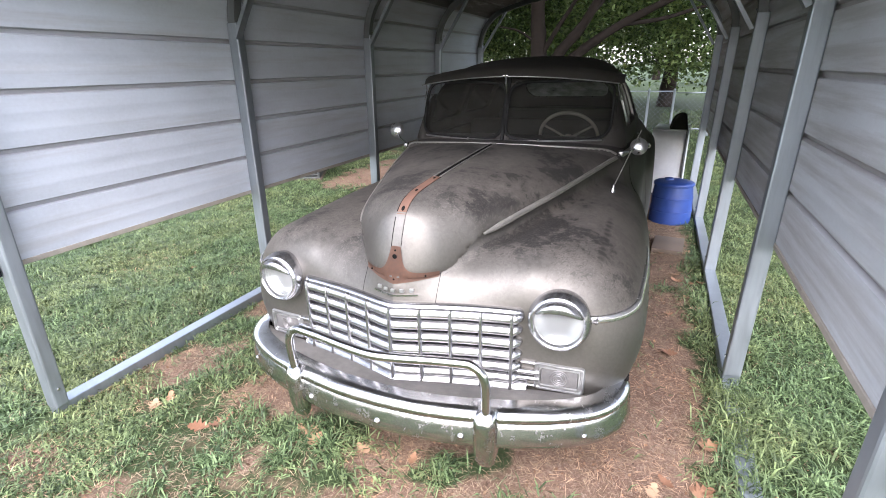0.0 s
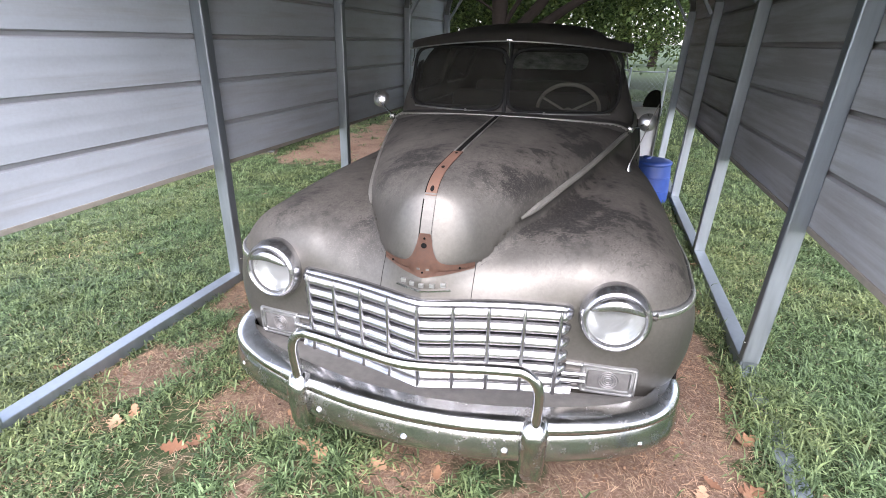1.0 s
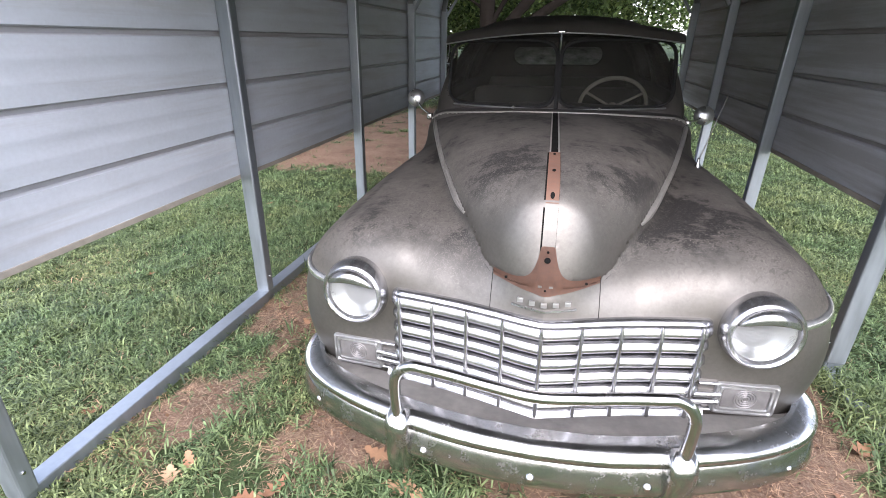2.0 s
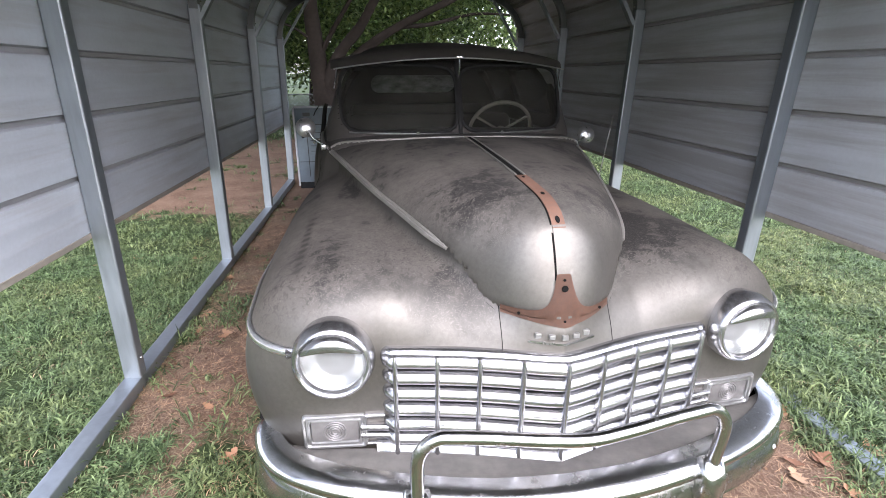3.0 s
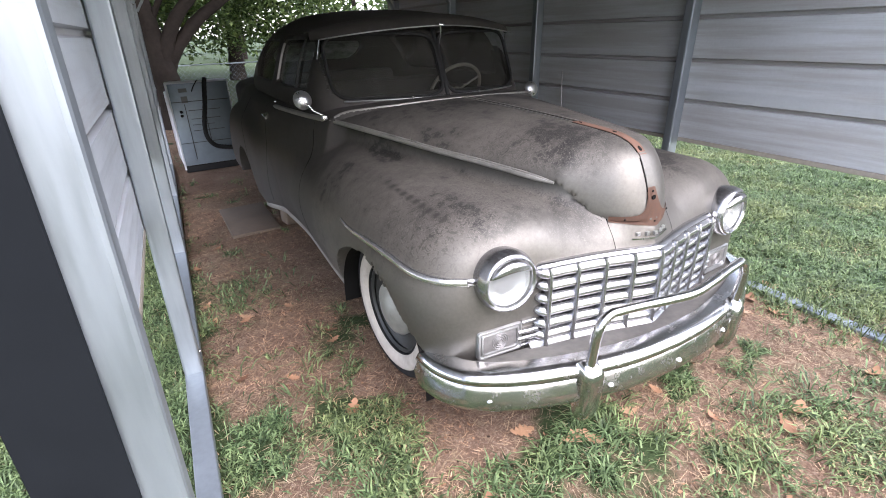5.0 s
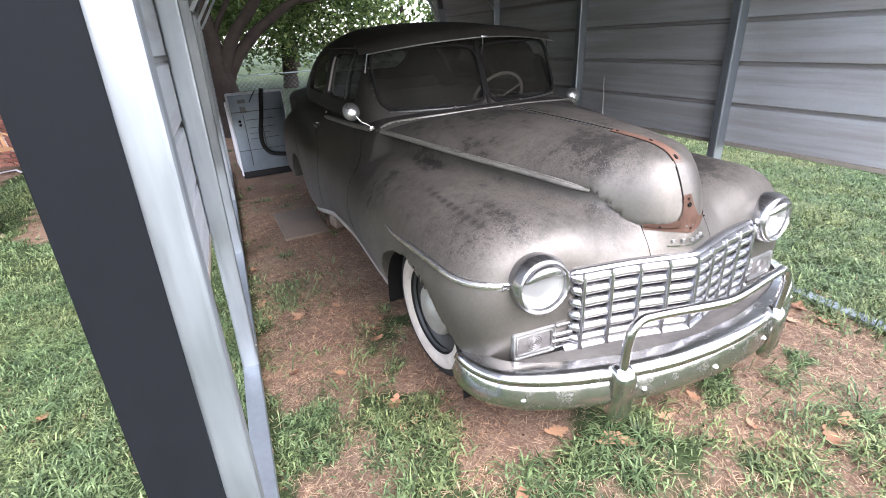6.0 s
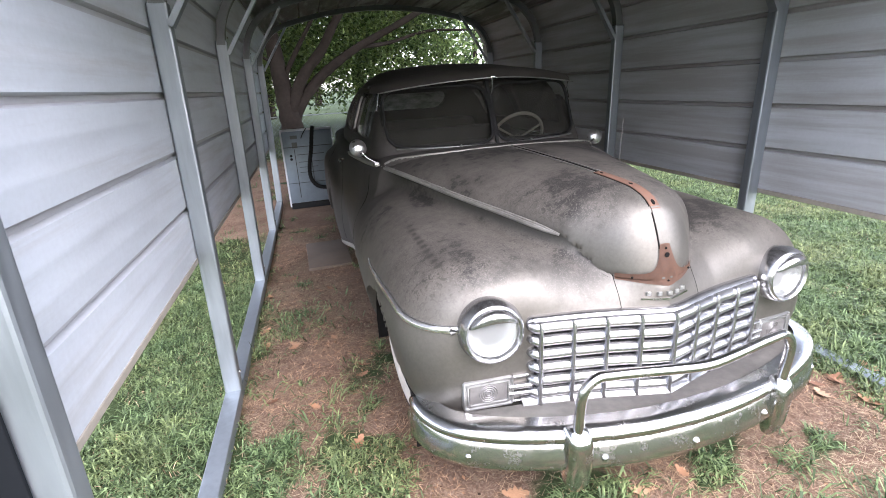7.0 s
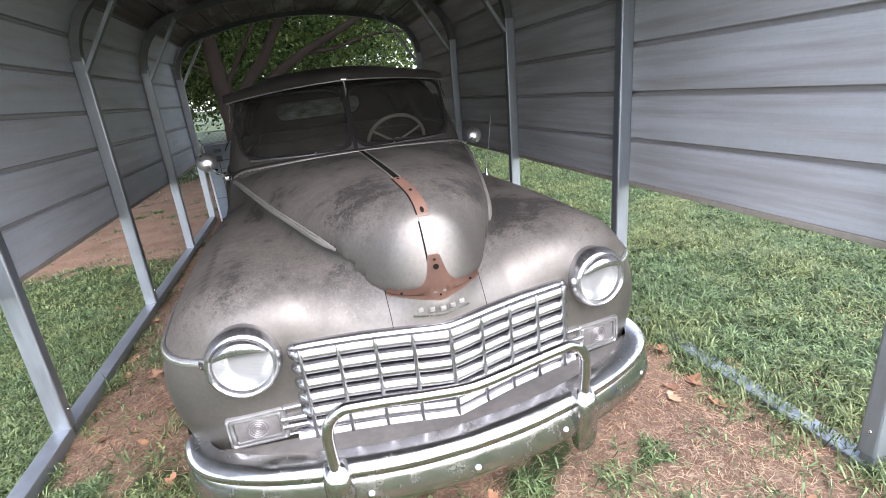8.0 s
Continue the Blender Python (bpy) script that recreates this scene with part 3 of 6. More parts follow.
def build_carport():
    port = thing("carport", pose(-0.17, 4.2, 0), "open-ended grey metal carport with horizontal ribbed sheets", "carport", kind="structure")
    off = Matrix.Translation((0.17, -4.2, 0)) @ Matrix(((1, 0, 0.022, 0), (0, 1, 0, 0), (0, 0, 1, 0), (0, 0, 0, 1)))

    def add(name, bm, mat, label="", smooth=35):
        if not isinstance(bm, tuple):
            bmesh.ops.transform(bm, matrix=off, verts=bm.verts)
        return part(name, bm, mat, port, label, smooth)

    pts = outline()
    total = length_of(pts)
    low, pitch, ribs = 0.80, 0.247, 3
    width = pitch * ribs
    count = round((total - 2 * low) / width)
    width = (total - 2 * low) / count
    pitch = width / ribs
    y0, y1 = 1.03, 7.62
    for i in range(count):
        rows = []
        s0 = low + i * width
        prof = []
        for r in range(ribs):
            b = s0 + r * pitch
            for ds, out in ((0.0, 0.021), (0.008, 0.021), (0.015, 0.0), (0.072, 0.0), (0.080, -0.0013), (0.092, -0.0013), (0.100, 0.0), (0.150, 0.0),
                            (0.158, -0.0013), (0.170, -0.0013), (0.178, 0.0), (pitch - 0.018, 0.0), (pitch - 0.010, 0.021)):
                prof.append((b + ds, out))
        prof.append((s0 + width, 0.021))
        prof.append((s0 + width + 0.008, 0.023))
        bm = bmesh.new()
        ys = np.linspace(y0, y1, 9)
        lift = 0.0015 * (i % 2)
        for skin in (0.0, 0.003):
            grid = []
            for s, out in prof:
                p, nrm = along(pts, min(max(s, 0.001), total - 0.001))
                q = p + nrm * (out + skin + lift)
                grid.append([bm.verts.new((q.x, y, q.z)) for y in ys])
            rows.append(grid)
        for grid in rows:
            for a, b in zip(grid, grid[1:]):
                for k in range(len(ys) - 1):
                    bm.faces.new((a[k], b[k], b[k + 1], a[k + 1]))
        for e in (0, -1):
            a, b = rows[0][e], rows[1][e]
            for k in range(len(ys) - 1):
                bm.faces.new((a[k], a[k + 1], b[k + 1], b[k]))
        for e in (0, -1):
            for k in range(len(prof) - 1):
                bm.faces.new((rows[0][k][e], rows[0][k + 1][e], rows[1][k + 1][e], rows[1][k][e]))
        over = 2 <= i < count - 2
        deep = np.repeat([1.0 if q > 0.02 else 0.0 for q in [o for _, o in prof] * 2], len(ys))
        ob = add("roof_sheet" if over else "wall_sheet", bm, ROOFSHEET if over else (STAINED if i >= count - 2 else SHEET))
        at = ob.data.attributes.new("groove", 'FLOAT', 'POINT')
        at.data.foreach_set("value", deep.astype(np.float32))
    for end in (0, 1):
        p, nrm = along(pts, low if end == 0 else total - low)
        side = -1 if end == 0 else 1
        lip = boxed(min(p.x - 0.004 * side, p.x + 0.024 * side), max(p.x - 0.004 * side, p.x + 0.024 * side), y0, y1, p.z - 0.010, p.z + 0.016, 0.003)
        add("sheet_lip", lip, LIP, "beige soiled lower edge of the sheet", False)
    half = 0.041
    sec = [(-half, -0.03), (half, -0.03), (half, 0.03), (-half, 0.03)]
    inner = outline(0.045)
    for f, (yl, yr) in enumerate(FRAMES):
        for x, y in ((LEG_L + (0.015 if f == 0 else 0.0), yl), (LEG_R, yr)):
            bm = boxed(x - half, x + half, y - 0.032, y + 0.032, 0.055, SPRING + 0.03, 0.009)
            add("post", bm, TUBE, "", False)
            base = boxed(x - half + 0.012, x + half - 0.012, y - 0.024, y + 0.024, 0.02, 0.22, 0.003)
            add("post_sleeve", base, TUBE, "", False)
            bm = bmesh.new()
            side = 1 if x < 0 else -1
            for zz in (0.16, 1.95):
                lathe(bm, [(0, 0.006), (0.006, 0.006), (0.008, 0.0)], 8, pose(x + side * (half + 0.001), y, zz, 0, 90 * side, 0))
            add("screw", bm, CHROME)
        bow = [p for p in inner if p[1] >= SPRING - 0.06]
        n = len(bow)
        path = [(p[0], yl + (yr - yl) * (p[0] - PORT_X0) / (PORT_X1 - PORT_X0), p[1]) for p in bow]
        bm = bmesh.new()
        rings = []
        for k, p in enumerate(path):
            a, b = Vector(path[max(k - 1, 0)]), Vector(path[min(k + 1, n - 1)])
            t = (b - a).normalized()
            yv = Vector((0, 1, 0))
            w = t.cross(yv).normalized()
            rings.append([bm.verts.new(Vector(p) + w * c + yv * d) for c, d in ((-0.03, -0.03), (0.03, -0.03), (0.03, 0.03), (-0.03, 0.03))])
        for a, b in zip(rings, rings[1:]):
            for j in range(4):
                bm.faces.new((a[j], a[(j + 1) % 4], b[(j + 1) % 4], b[j]))
        bm.faces.new(rings[0]), bm.faces.new(rings[-1])
        add("roof_bow", bm, BOW, "galvanised roof bow coloured dark for the shade under the roof")
        for side, x, y in ((1, LEG_L, yl), (-1, LEG_R, yr)):
            bm = bmesh.new()
            a = Vector((x + side * 0.05, y - 0.036, 1.83))
            b = Vector((x + side * 0.46, y - 0.036, 2.46))
            sweep(bm, [a, b], [(-0.004, -0.026), (0.022, -0.026), (0.022, 0.026), (-0.004, 0.026)], up=Vector((0, 1, 0)))
            add("knee_brace", bm, TUBE, "", False)
    for x, k in ((LEG_L, 0), (LEG_R, 1)):
        for a, b in zip(FRAMES, FRAMES[1:]):
            sunk = 0.045 if (k == 1 and a is FRAMES[0]) else 0.0
            add("base_rail", boxed(x - half, x + half, a[k] - 0.02, b[k] + 0.015, -0.02 - sunk, 0.062 - sunk, 0.005), TUBE, "", False)
    for x, side, y, out in ((LEG_L, -1, FRAMES[0][0], 0.115), (LEG_R, 1, FRAMES[0][1], 0.055)):
        add("corner_flashing", boxed(min(x + side * out, x + side * 0.001), max(x + side * out, x + side * 0.001), y - 0.045, y - 0.036, 0.78, SPRING + 0.3, 0.002), TRIMBLACK, "dark grey end flashing", False)


build_carport()


# ---- car ----
CAR_Y = 3.9
car = thing("car", Matrix.Translation((0, 1.55, 0)) @ pose(0, 0, 0, 0, 0, 1.3) @ Matrix.Translation((0, CAR_Y - 1.55, 0)),
            "dusty grey-green postwar sedan with chrome grille, parked on bare earth", "car")
SHIFT = Matrix.Translation((0, -CAR_Y, 0))


def on_car(name, bm, mat, label="", smooth=40, parent=None):
    if not isinstance(bm, tuple):
        bmesh.ops.transform(bm, matrix=SHIFT, verts=bm.verts)
    return part(name, bm, mat, parent or car, label, smooth)


def spear_x(y):
    return curve(y, [1.50, 1.535, 1.545, 1.57, 1.60, 1.625, 1.70, 1.79, 2.2, 2.7, 3.24, 3.5],
                 [0.020, 0.030, 0.055, 0.102, 0.140, 0.165, 0.226, 0.290, 0.445, 0.605, 0.768, 0.84])


def spear_z(y):
    return curve(y, [1.48, 1.625, 1.70, 1.79, 2.4, 3.24, 3.6], [0.838, 0.846, 0.902, 0.975, 1.03, 1.08, 1.085])


def hood_top(y):
    return curve(y, [1.50, 1.515, 1.53, 1.553, 1.59, 1.633, 1.69, 1.776, 2.0, 2.4, 2.9, 3.2],
                 [0.72, 0.78, 0.835, 0.916, 1.012, 1.083, 1.118, 1.137, 1.150, 1.163, 1.172, 1.172])


def hood_solid(x, y, z):
    x = np.abs(x)
    uh = spear_x(y) + 0.012
    zb = spear_z(y) - 0.07
    zc = np.maximum(hood_top(y), zb + 0.02)
    n = 2.35
    g = ((x / uh) ** n + (np.maximum(z - zb, 0) / (zc - zb)) ** n) ** (1 / n) - 1
    f = g * np.minimum(uh, (zc - zb) * 1.6)
    return np.maximum(np.maximum(f, 1.505 - y), 0.79 - z)


def hood_panel(x, y, z):
    f = hood_solid(x, y, z)
    f = np.maximum(f, spear_z(y) - 0.004 - z)
    rear = 2.93 + 0.24 * (np.abs(x) / 0.72) ** 2.2
    f = np.maximum(f, y - rear)
    return np.maximum(f, 0.006 - np.abs(x))


def fender_solid(x, y, z):
    x = np.abs(x)
    zt = curve(y, [1.4, 1.9, 2.6, 3.1, 3.6, 4.1, 4.5], [0.93, 0.925, 0.94, 0.94, 0.88, 0.72, 0.50])
    top = z - (zt - 0.22 * (x - 0.60) ** 2)
    u = curve(y, [1.4, 1.8, 2.2, 2.8, 3.4, 4.0, 4.5], [0.905, 0.955, 0.98, 0.975, 0.95, 0.915, 0.87])
    side = x - (u - 0.70 * np.maximum(0.60 - z, 0) ** 2 - 0.10 * np.maximum(z - 0.6, 0) ** 1.5)
    front = curve(x, [0, 0.05, 0.17, 0.25, 0.50, 0.66, 0.80, 1.0], [1.507, 1.518, 1.553, 1.573, 1.618, 1.630, 1.638, 1.66]) + 0.10 * np.maximum(0.50 - z, 0) - y
    front = front + np.maximum(z - 0.728, 0) * curve(x, [0, 0.10, 0.17, 0.30, 0.50], [0.20, 0.30, 0.36, 0.22, 0])
    f = smax(smax(top, side, 0.34), front, 0.09 + 0.15 * np.clip((x - 0.06) / 0.22, 0, 1))
    return f


def body_solid(x, y, z):
    x = np.abs(x)
    u = curve(y, [2.4, 3.0, 3.24, 3.6, 4.2, 5.0, 5.6, 6.1, 6.5], [0.66, 0.735, 0.775, 0.825, 0.875, 0.89, 0.85, 0.76, 0.6])
    side = x - (u + 0.10 * (1 - ((z - 0.62) / 0.45) ** 2) * 0.5 - 0.02)
    deck = curve(y, [2.4, 2.95, 3.3, 5.0, 5.6, 6.2, 6.5], [1.13, 1.155, 1.165, 1.16, 1.15, 1.04, 0.8])
    top = z - (deck - 0.10 * x ** 2.5)
    f = smax(side, top, 0.10)
    f = smax(f, y - 6.42, 0.45)
    hump = ((np.maximum(np.abs(y - 5.3) - 0.1, 0) / 0.86) ** 2.3 + (np.maximum(z - 0.35, 0) / 0.64) ** 2.3) ** (1 / 2.3) - 1
    hump = smax(hump * 0.6, x - 0.985 + 0.3 * np.maximum(0.5 - z, 0) ** 2, 0.18)
    return smin(f, hump, 0.07)


def front_shell(x, y, z):
    """Fenders, nose and cowl in one skin, with wheel openings."""
    hood = hood_solid(x, y, z)
    # the fender sinks under the hood's edge
    under = np.clip(-hood, 0, 0.030) * np.clip((z - spear_z(y) + 0.030) / 0.05, 0, 1)
    f = smin(fender_solid(x, y, z) + under, hood + 0.022, 0.05)
    ax = np.abs(x)
    rear = 2.935 + 0.24 * (np.minimum(ax, 0.95) / 0.72) ** 2.2
    low = np.maximum(body_solid(x, y, z), 2.45 - y)
    b = np.maximum(low, rear - y)
    f = smin(f, b, 0.05)
    arch = (((y - 2.235) / 0.485) ** 2 + (np.maximum(z - 0.22, -0.3) / 0.44) ** 2) ** 0.5 - 1
    arch = np.maximum(arch * 0.42, 0.50 - ax)
    f = np.maximum(f, -arch)
    arch2 = (((y - 5.27) / 0.40) ** 2 + (np.maximum(z - 0.20, -0.3) / 0.40) ** 2) ** 0.5 - 1
    f = np.maximum(f, -np.maximum(arch2 * 0.4, 0.55 - ax))
    room = np.maximum.reduce([ax - 0.72, 3.42 - y, y - 5.55, 0.45 - z])
    f = np.maximum(f, -room)
    bay = np.maximum.reduce([ax - 0.46, 1.72 - y, y - 2.9, z - 0.82])
    f = np.maximum(f, -bay)
    sill = curve(y, [1.4, 1.75, 2.6, 2.75, 4.0, 6.4], [0.29, 0.29, 0.24, 0.20, 0.23, 0.30])
    return np.maximum(f, sill - z)


def screen_y(x, z):
    """The windscreen's plane, a blunt V in plan."""
    return 3.125 + 0.10 * x + 0.40 * x ** 2.6 + 0.46 * (z - 1.19)


def cabin_solid(x, y, z):
    x = np.abs(x)
    front = screen_y(x, z) - y
    uc = curve(y, [3.0, 3.4, 4.2, 5.0, 5.6, 6.2], [0.72, 0.76, 0.80, 0.79, 0.72, 0.6])
    side = x - (uc - 0.40 * np.maximum(z - 1.14, 0) ** 1.15)
    roof = z - (curve(y, [3.2, 3.5, 4.0, 4.5, 5.1, 5.6, 6.0, 6.3], [1.585, 1.63, 1.685, 1.70, 1.645, 1.52, 1.34, 1.12]) - 0.20 * x ** 2.2)
    f = smax(side, front, 0.10)
    return smax(f, roof, 0.20)


def rounded(a, b, ha, hb, r):
    """A rounded rectangle in two coordinates: below nought inside."""
    qa, qb = np.abs(a) - ha + r, np.abs(b) - hb + r
    return np.sqrt(np.maximum(qa, 0) ** 2 + np.maximum(qb, 0) ** 2) + np.minimum(np.maximum(qa, qb), 0) - r


def cabin_shell(x, y, z):
    f = cabin_solid(x, y, z)
    g = np.maximum(f, -(f + 0.045))
    ax = np.abs(x)
    screen = np.maximum.reduce([rounded(ax - 0.337, z - 1.350, 0.327, 0.180, 0.075), y - 3.9])
    g = np.maximum(g, -np.maximum(screen, 0.013 - ax))
    lean = y - 0.10 * (z - 1.35)
    g = np.maximum(g, -np.maximum(rounded(lean - 3.97, z - 1.36, 0.37, 0.145, 0.06), 0.45 - ax))
    g = np.maximum(g, -np.maximum(rounded(lean - 4.83, z - 1.36, 0.37, 0.145, 0.08), 0.45 - ax))
    g = np.maximum(g, -np.maximum(rounded(ax, z - 1.375, 0.45, 0.092, 0.085), 5.2 - y))
    return np.maximum(g, 1.10 - z)


def build_body():
    h = 0.0155
    for lo, hi in ((-1.023, 0.0), (0.0, 1.023)):
        on_car("front_fender", surface(front_shell, (lo, 1.457, 0.17), (hi, 3.5345, 1.25), h, CAR_Y), PAINT, smooth=50)
    n = 0.0235
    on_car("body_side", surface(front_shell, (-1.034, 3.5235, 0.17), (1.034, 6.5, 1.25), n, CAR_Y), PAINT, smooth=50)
    g = 0.0115
    for lo, hi in ((-0.805, 0.0), (0.0, 0.805)):
        on_car("hood_panel", surface(hood_panel, (lo, 1.4605, 0.80), (hi, 3.22, 1.20), g, CAR_Y), PAINT, "dusty grey hood half with a bare centre seam", smooth=50)
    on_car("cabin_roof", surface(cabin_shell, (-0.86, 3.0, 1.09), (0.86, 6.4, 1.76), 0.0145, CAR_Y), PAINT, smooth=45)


build_body()


def whole(x, y, z):
    return np.minimum(front_shell(x, y, z), hood_panel(x, y, z))


def bisect(fn, a, b):
    """Where fn turns negative between a (outside) and b (inside), scanning from a."""
    for _ in range(3):
        t = np.linspace(a, b, 80)
        v = fn(t) < 0
        k = int(np.argmax(v))
        if not v[k]:
            return float(b)
        a, b = t[max(k - 1, 0)], t[k]
    return float(b)


def arr(*v):
    return [np.array([q], float) for q in v]


def front_at(x, z):
    """The body's front face at (x, z)."""
    return bisect(lambda y: whole(x + 0 * y, y, z + 0 * y), 1.30, 2.4)


def side_at(y, z, fn=None):
    """The body's outer side at (y, z), on the positive side."""
    return bisect(lambda x: (fn or whole)(x, y + 0 * x, z + 0 * x), 1.15, 0.2)


def top_at(x, y):
    return bisect(lambda z: whole(x + 0 * z, y + 0 * z, z), 1.35, 0.4)


def car_normal(x, y, z):
    e = 0.004
    g = Vector([float(whole(*arr(x + (i == 0) * e, y + (i == 1) * e, z + (i == 2) * e))[0] - whole(*arr(x - (i == 0) * e, y - (i == 1) * e, z - (i == 2) * e))[0]) for i in range(3)])
    return g.normalized()


def flip(points, s):
    return [Vector((p[0] * s, p[1], p[2])) for p in points]


def strip(bm, path, normals, section, scales=None):
    """A moulding: a section of (across, out) pairs along a path, standing on given normals."""
    rows = []
    n = len(path)
    for i, p in enumerate(path):
        t = (Vector(path[min(i + 1, n - 1)]) - Vector(path[max(i - 1, 0)])).normalized()
        o = Vector(normals[i])
        o = (o - t * o.dot(t)).normalized()
        a = t.cross(o)
        q = scales[i] if scales else 1.0
        rows.append([bm.verts.new(Vector(p) + a * (c * q) + o * (d * q)) for c, d in section])
    k = len(section)
    for r0, r1 in zip(rows, rows[1:]):
        for j in range(k):
            bm.faces.new((r0[j], r1[j], r1[(j + 1) % k], r0[(j + 1) % k]))
    bm.faces.new(rows[0]), bm.faces.new(rows[-1][::-1])
    return bm


def half_round(w, h, n=8):
    return [(w * math.cos(math.pi * i / n), h * math.sin(math.pi * i / n)) for i in range(n + 1)] + [(-w, -0.008), (w, -0.008)]


# bumper with its guards and the bar between them
BUMPER_PLAN = smooth_path([(0, 1.352, 0), (0.2, 1.364, 0), (0.4, 1.402, 0), (0.6, 1.463, 0), (0.74, 1.528, 0), (0.83, 1.594, 0), (0.882, 1.672, 0), (0.903, 1.75, 0), (0.900, 1.822, 0)], 8)


def bumper_line(s):
    """The bumper's plan: s from -1 to 1, with ends wrapped back to the wheel openings."""
    k = min(abs(s), 1.0) * (len(BUMPER_PLAN) - 1)
    i = min(int(k), len(BUMPER_PLAN) - 2)
    p = BUMPER_PLAN[i].lerp(BUMPER_PLAN[i + 1], k - i)
    return Vector((math.copysign(p.x, s), p.y, 0))


def bumper_at(x):
    lo, hi = 0.0, 0.93
    for _ in range(30):
        m = (lo + hi) / 2
        if bumper_line(m).x < abs(x):
            lo = m
        else:
            hi = m
    return bumper_line(lo).y


BUMPER_Z = 0.238


def bumper_mesh():
    face = [(0.030, 0.0), (-0.010, 0.002), (-0.031, 0.010), (-0.040, 0.022), (-0.041, 0.036), (-0.036, 0.062), (-0.029, 0.090), (-0.023, 0.111), (-0.021, 0.114),
            (-0.026, 0.118), (-0.031, 0.128), (-0.031, 0.138), (-0.027, 0.148), (-0.018, 0.157), (-0.004, 0.164), (0.014, 0.169), (0.050, 0.173),
            (0.050, 0.169), (0.014, 0.162), (0.006, 0.15), (0.014, 0.05), (0.050, 0.006)]
    bm = bmesh.new()
    rows = []
    n = 72
    for i in range(n + 1):
        s = -1 + 2 * i / n
        p = bumper_line(s)
        a, b = bumper_line(max(-1, s - 0.01)), bumper_line(min(1, s + 0.01))
        t = (b - a).normalized()
        out = Vector((t.y, -t.x, 0))
        edge = min(1.0, (1 - abs(s)) / 0.05)
        q = 0.5 + 0.5 * math.sqrt(max(0, 1 - (1 - edge) ** 2))
        rows.append([bm.verts.new(p - out * d + Vector((0, 0, BUMPER_Z + 0.09 + (zz - 0.09) * q))) for d, zz in face])
    for r0, r1 in zip(rows, rows[1:]):
        for j in range(len(face)):
            k = (j + 1) % len(face)
            bm.faces.new((r0[j], r1[j], r1[k], r0[k]))
    bm.faces.new(rows[0]), bm.faces.new(rows[-1][::-1])
    return bm


def build_bumper():
    bumper = on_car("bumper", bumper_mesh(), CHROME, "dull grimy chrome bumper with a raised upper ridge", 50)
    for x in (-0.785, -0.345, 0.0, 0.345, 0.785):
        y = bumper_at(x) - 0.025
        nrm = math.degrees(math.atan2(0.375 * x, 1))
        bm = lathe(bmesh.new(), [(0, 0.012), (0.009, 0.0105), (0.014, 0.004), (0.015, -0.008)], 12, pose(x, y - 0.010, BUMPER_Z + 0.055, 106, 0, nrm))
        on_car("bolt", bm, CHROME, "", 40, bumper)
    for s in (-1, 1):
        gx = 0.437 * s
        y = bumper_at(0.437)
        bm = bmesh.new()
        rows = []
        for z, w, d in ((-0.085, 0.026, 0.024), (-0.06, 0.036, 0.040), (-0.02, 0.042, 0.052), (0.05, 0.044, 0.060), (0.11, 0.044, 0.063), (0.140, 0.043, 0.060), (0.158, 0.040, 0.050), (0.172, 0.035, 0.034), (0.180, 0.027, 0.014)):
            rows.append([bm.verts.new((gx + a * w, y - 0.012 - b * d + 0.145 * a * s * w, BUMPER_Z + z)) for a, b in ((-1, -0.25), (-1, 0.55), (-0.82, 0.86), (-0.45, 1), (0.45, 1), (0.82, 0.86), (1, 0.55), (1, -0.25))])
        for r0, r1 in zip(rows, rows[1:]):
            for j in range(8):
                bm.faces.new((r0[j], r0[(j + 1) % 8], r1[(j + 1) % 8], r1[j]))
        bm.faces.new(rows[0][::-1]), bm.faces.new(rows[-1])
        g = on_car("bumper_guard", bm, CHROME, "", 50)
        bm = lathe(bmesh.new(), [(0, 0.008), (0.006, 0.007), (0.010, 0.0)], 10, pose(gx, y - 0.055, BUMPER_Z - 0.015, 90, 0, 0))
        on_car("bolt", bm, CHROME, "", 40, g)
    ends = []
    for s in (-1, 1):
        y = bumper_at(0.437)
        ends.append([(s * 0.437, y - 0.030, BUMPER_Z + 0.165), (s * 0.437, y - 0.042, BUMPER_Z + 0.30), (s * 0.418, y - 0.044, BUMPER_Z + 0.352), (s * 0.382, y - 0.048, BUMPER_Z + 0.378), (s * 0.345, y - 0.055, BUMPER_Z + 0.382), (s * 0.25, y - 0.068, BUMPER_Z + 0.379)])
    mid = [(-0.12, 1.322, BUMPER_Z + 0.374), (0.0, 1.310, BUMPER_Z + 0.370), (0.12, 1.322, BUMPER_Z + 0.374)]
    bm = tube(bmesh.new(), smooth_path(ends[0] + mid + ends[1][::-1], 7), 0.0185, 14)
    on_car("guard_bar", bm, CHROME, "bent chrome tube joining the two bumper guards")
    bm = bmesh.new()
    rows = []
    for i in range(41):
        x = -0.885 + 1.77 * i / 40
        yb = bumper_at(x)
        yf = 1.56 + 0.10 * abs(x) + 0.12 * abs(x) ** 6
        rows.append([bm.verts.new((x, yb + 0.03 + (max(yf, yb + 0.08) - yb - 0.03) * t, BUMPER_Z + 0.160 + 0.012 * math.sin(t * 3) - 0.02 * t)) for t in (0, 0.25, 0.5, 0.75, 1.0)])
    for r0, r1 in zip(rows, rows[1:]):
        for j in range(4):
            bm.faces.new((r0[j], r1[j], r1[j + 1], r0[j + 1]))
    got = bmesh.ops.solidify(bm, geom=bm.faces[:], thickness=0.006)
    on_car("gravel_pan", bm, PANDUST, "dusty grey pan behind the bumper")


PANDUST = plain("dusty_pan_paint", (0.20, 0.19, 0.172), 0.8, 0.1, 30.0, 0.35, 0.1)
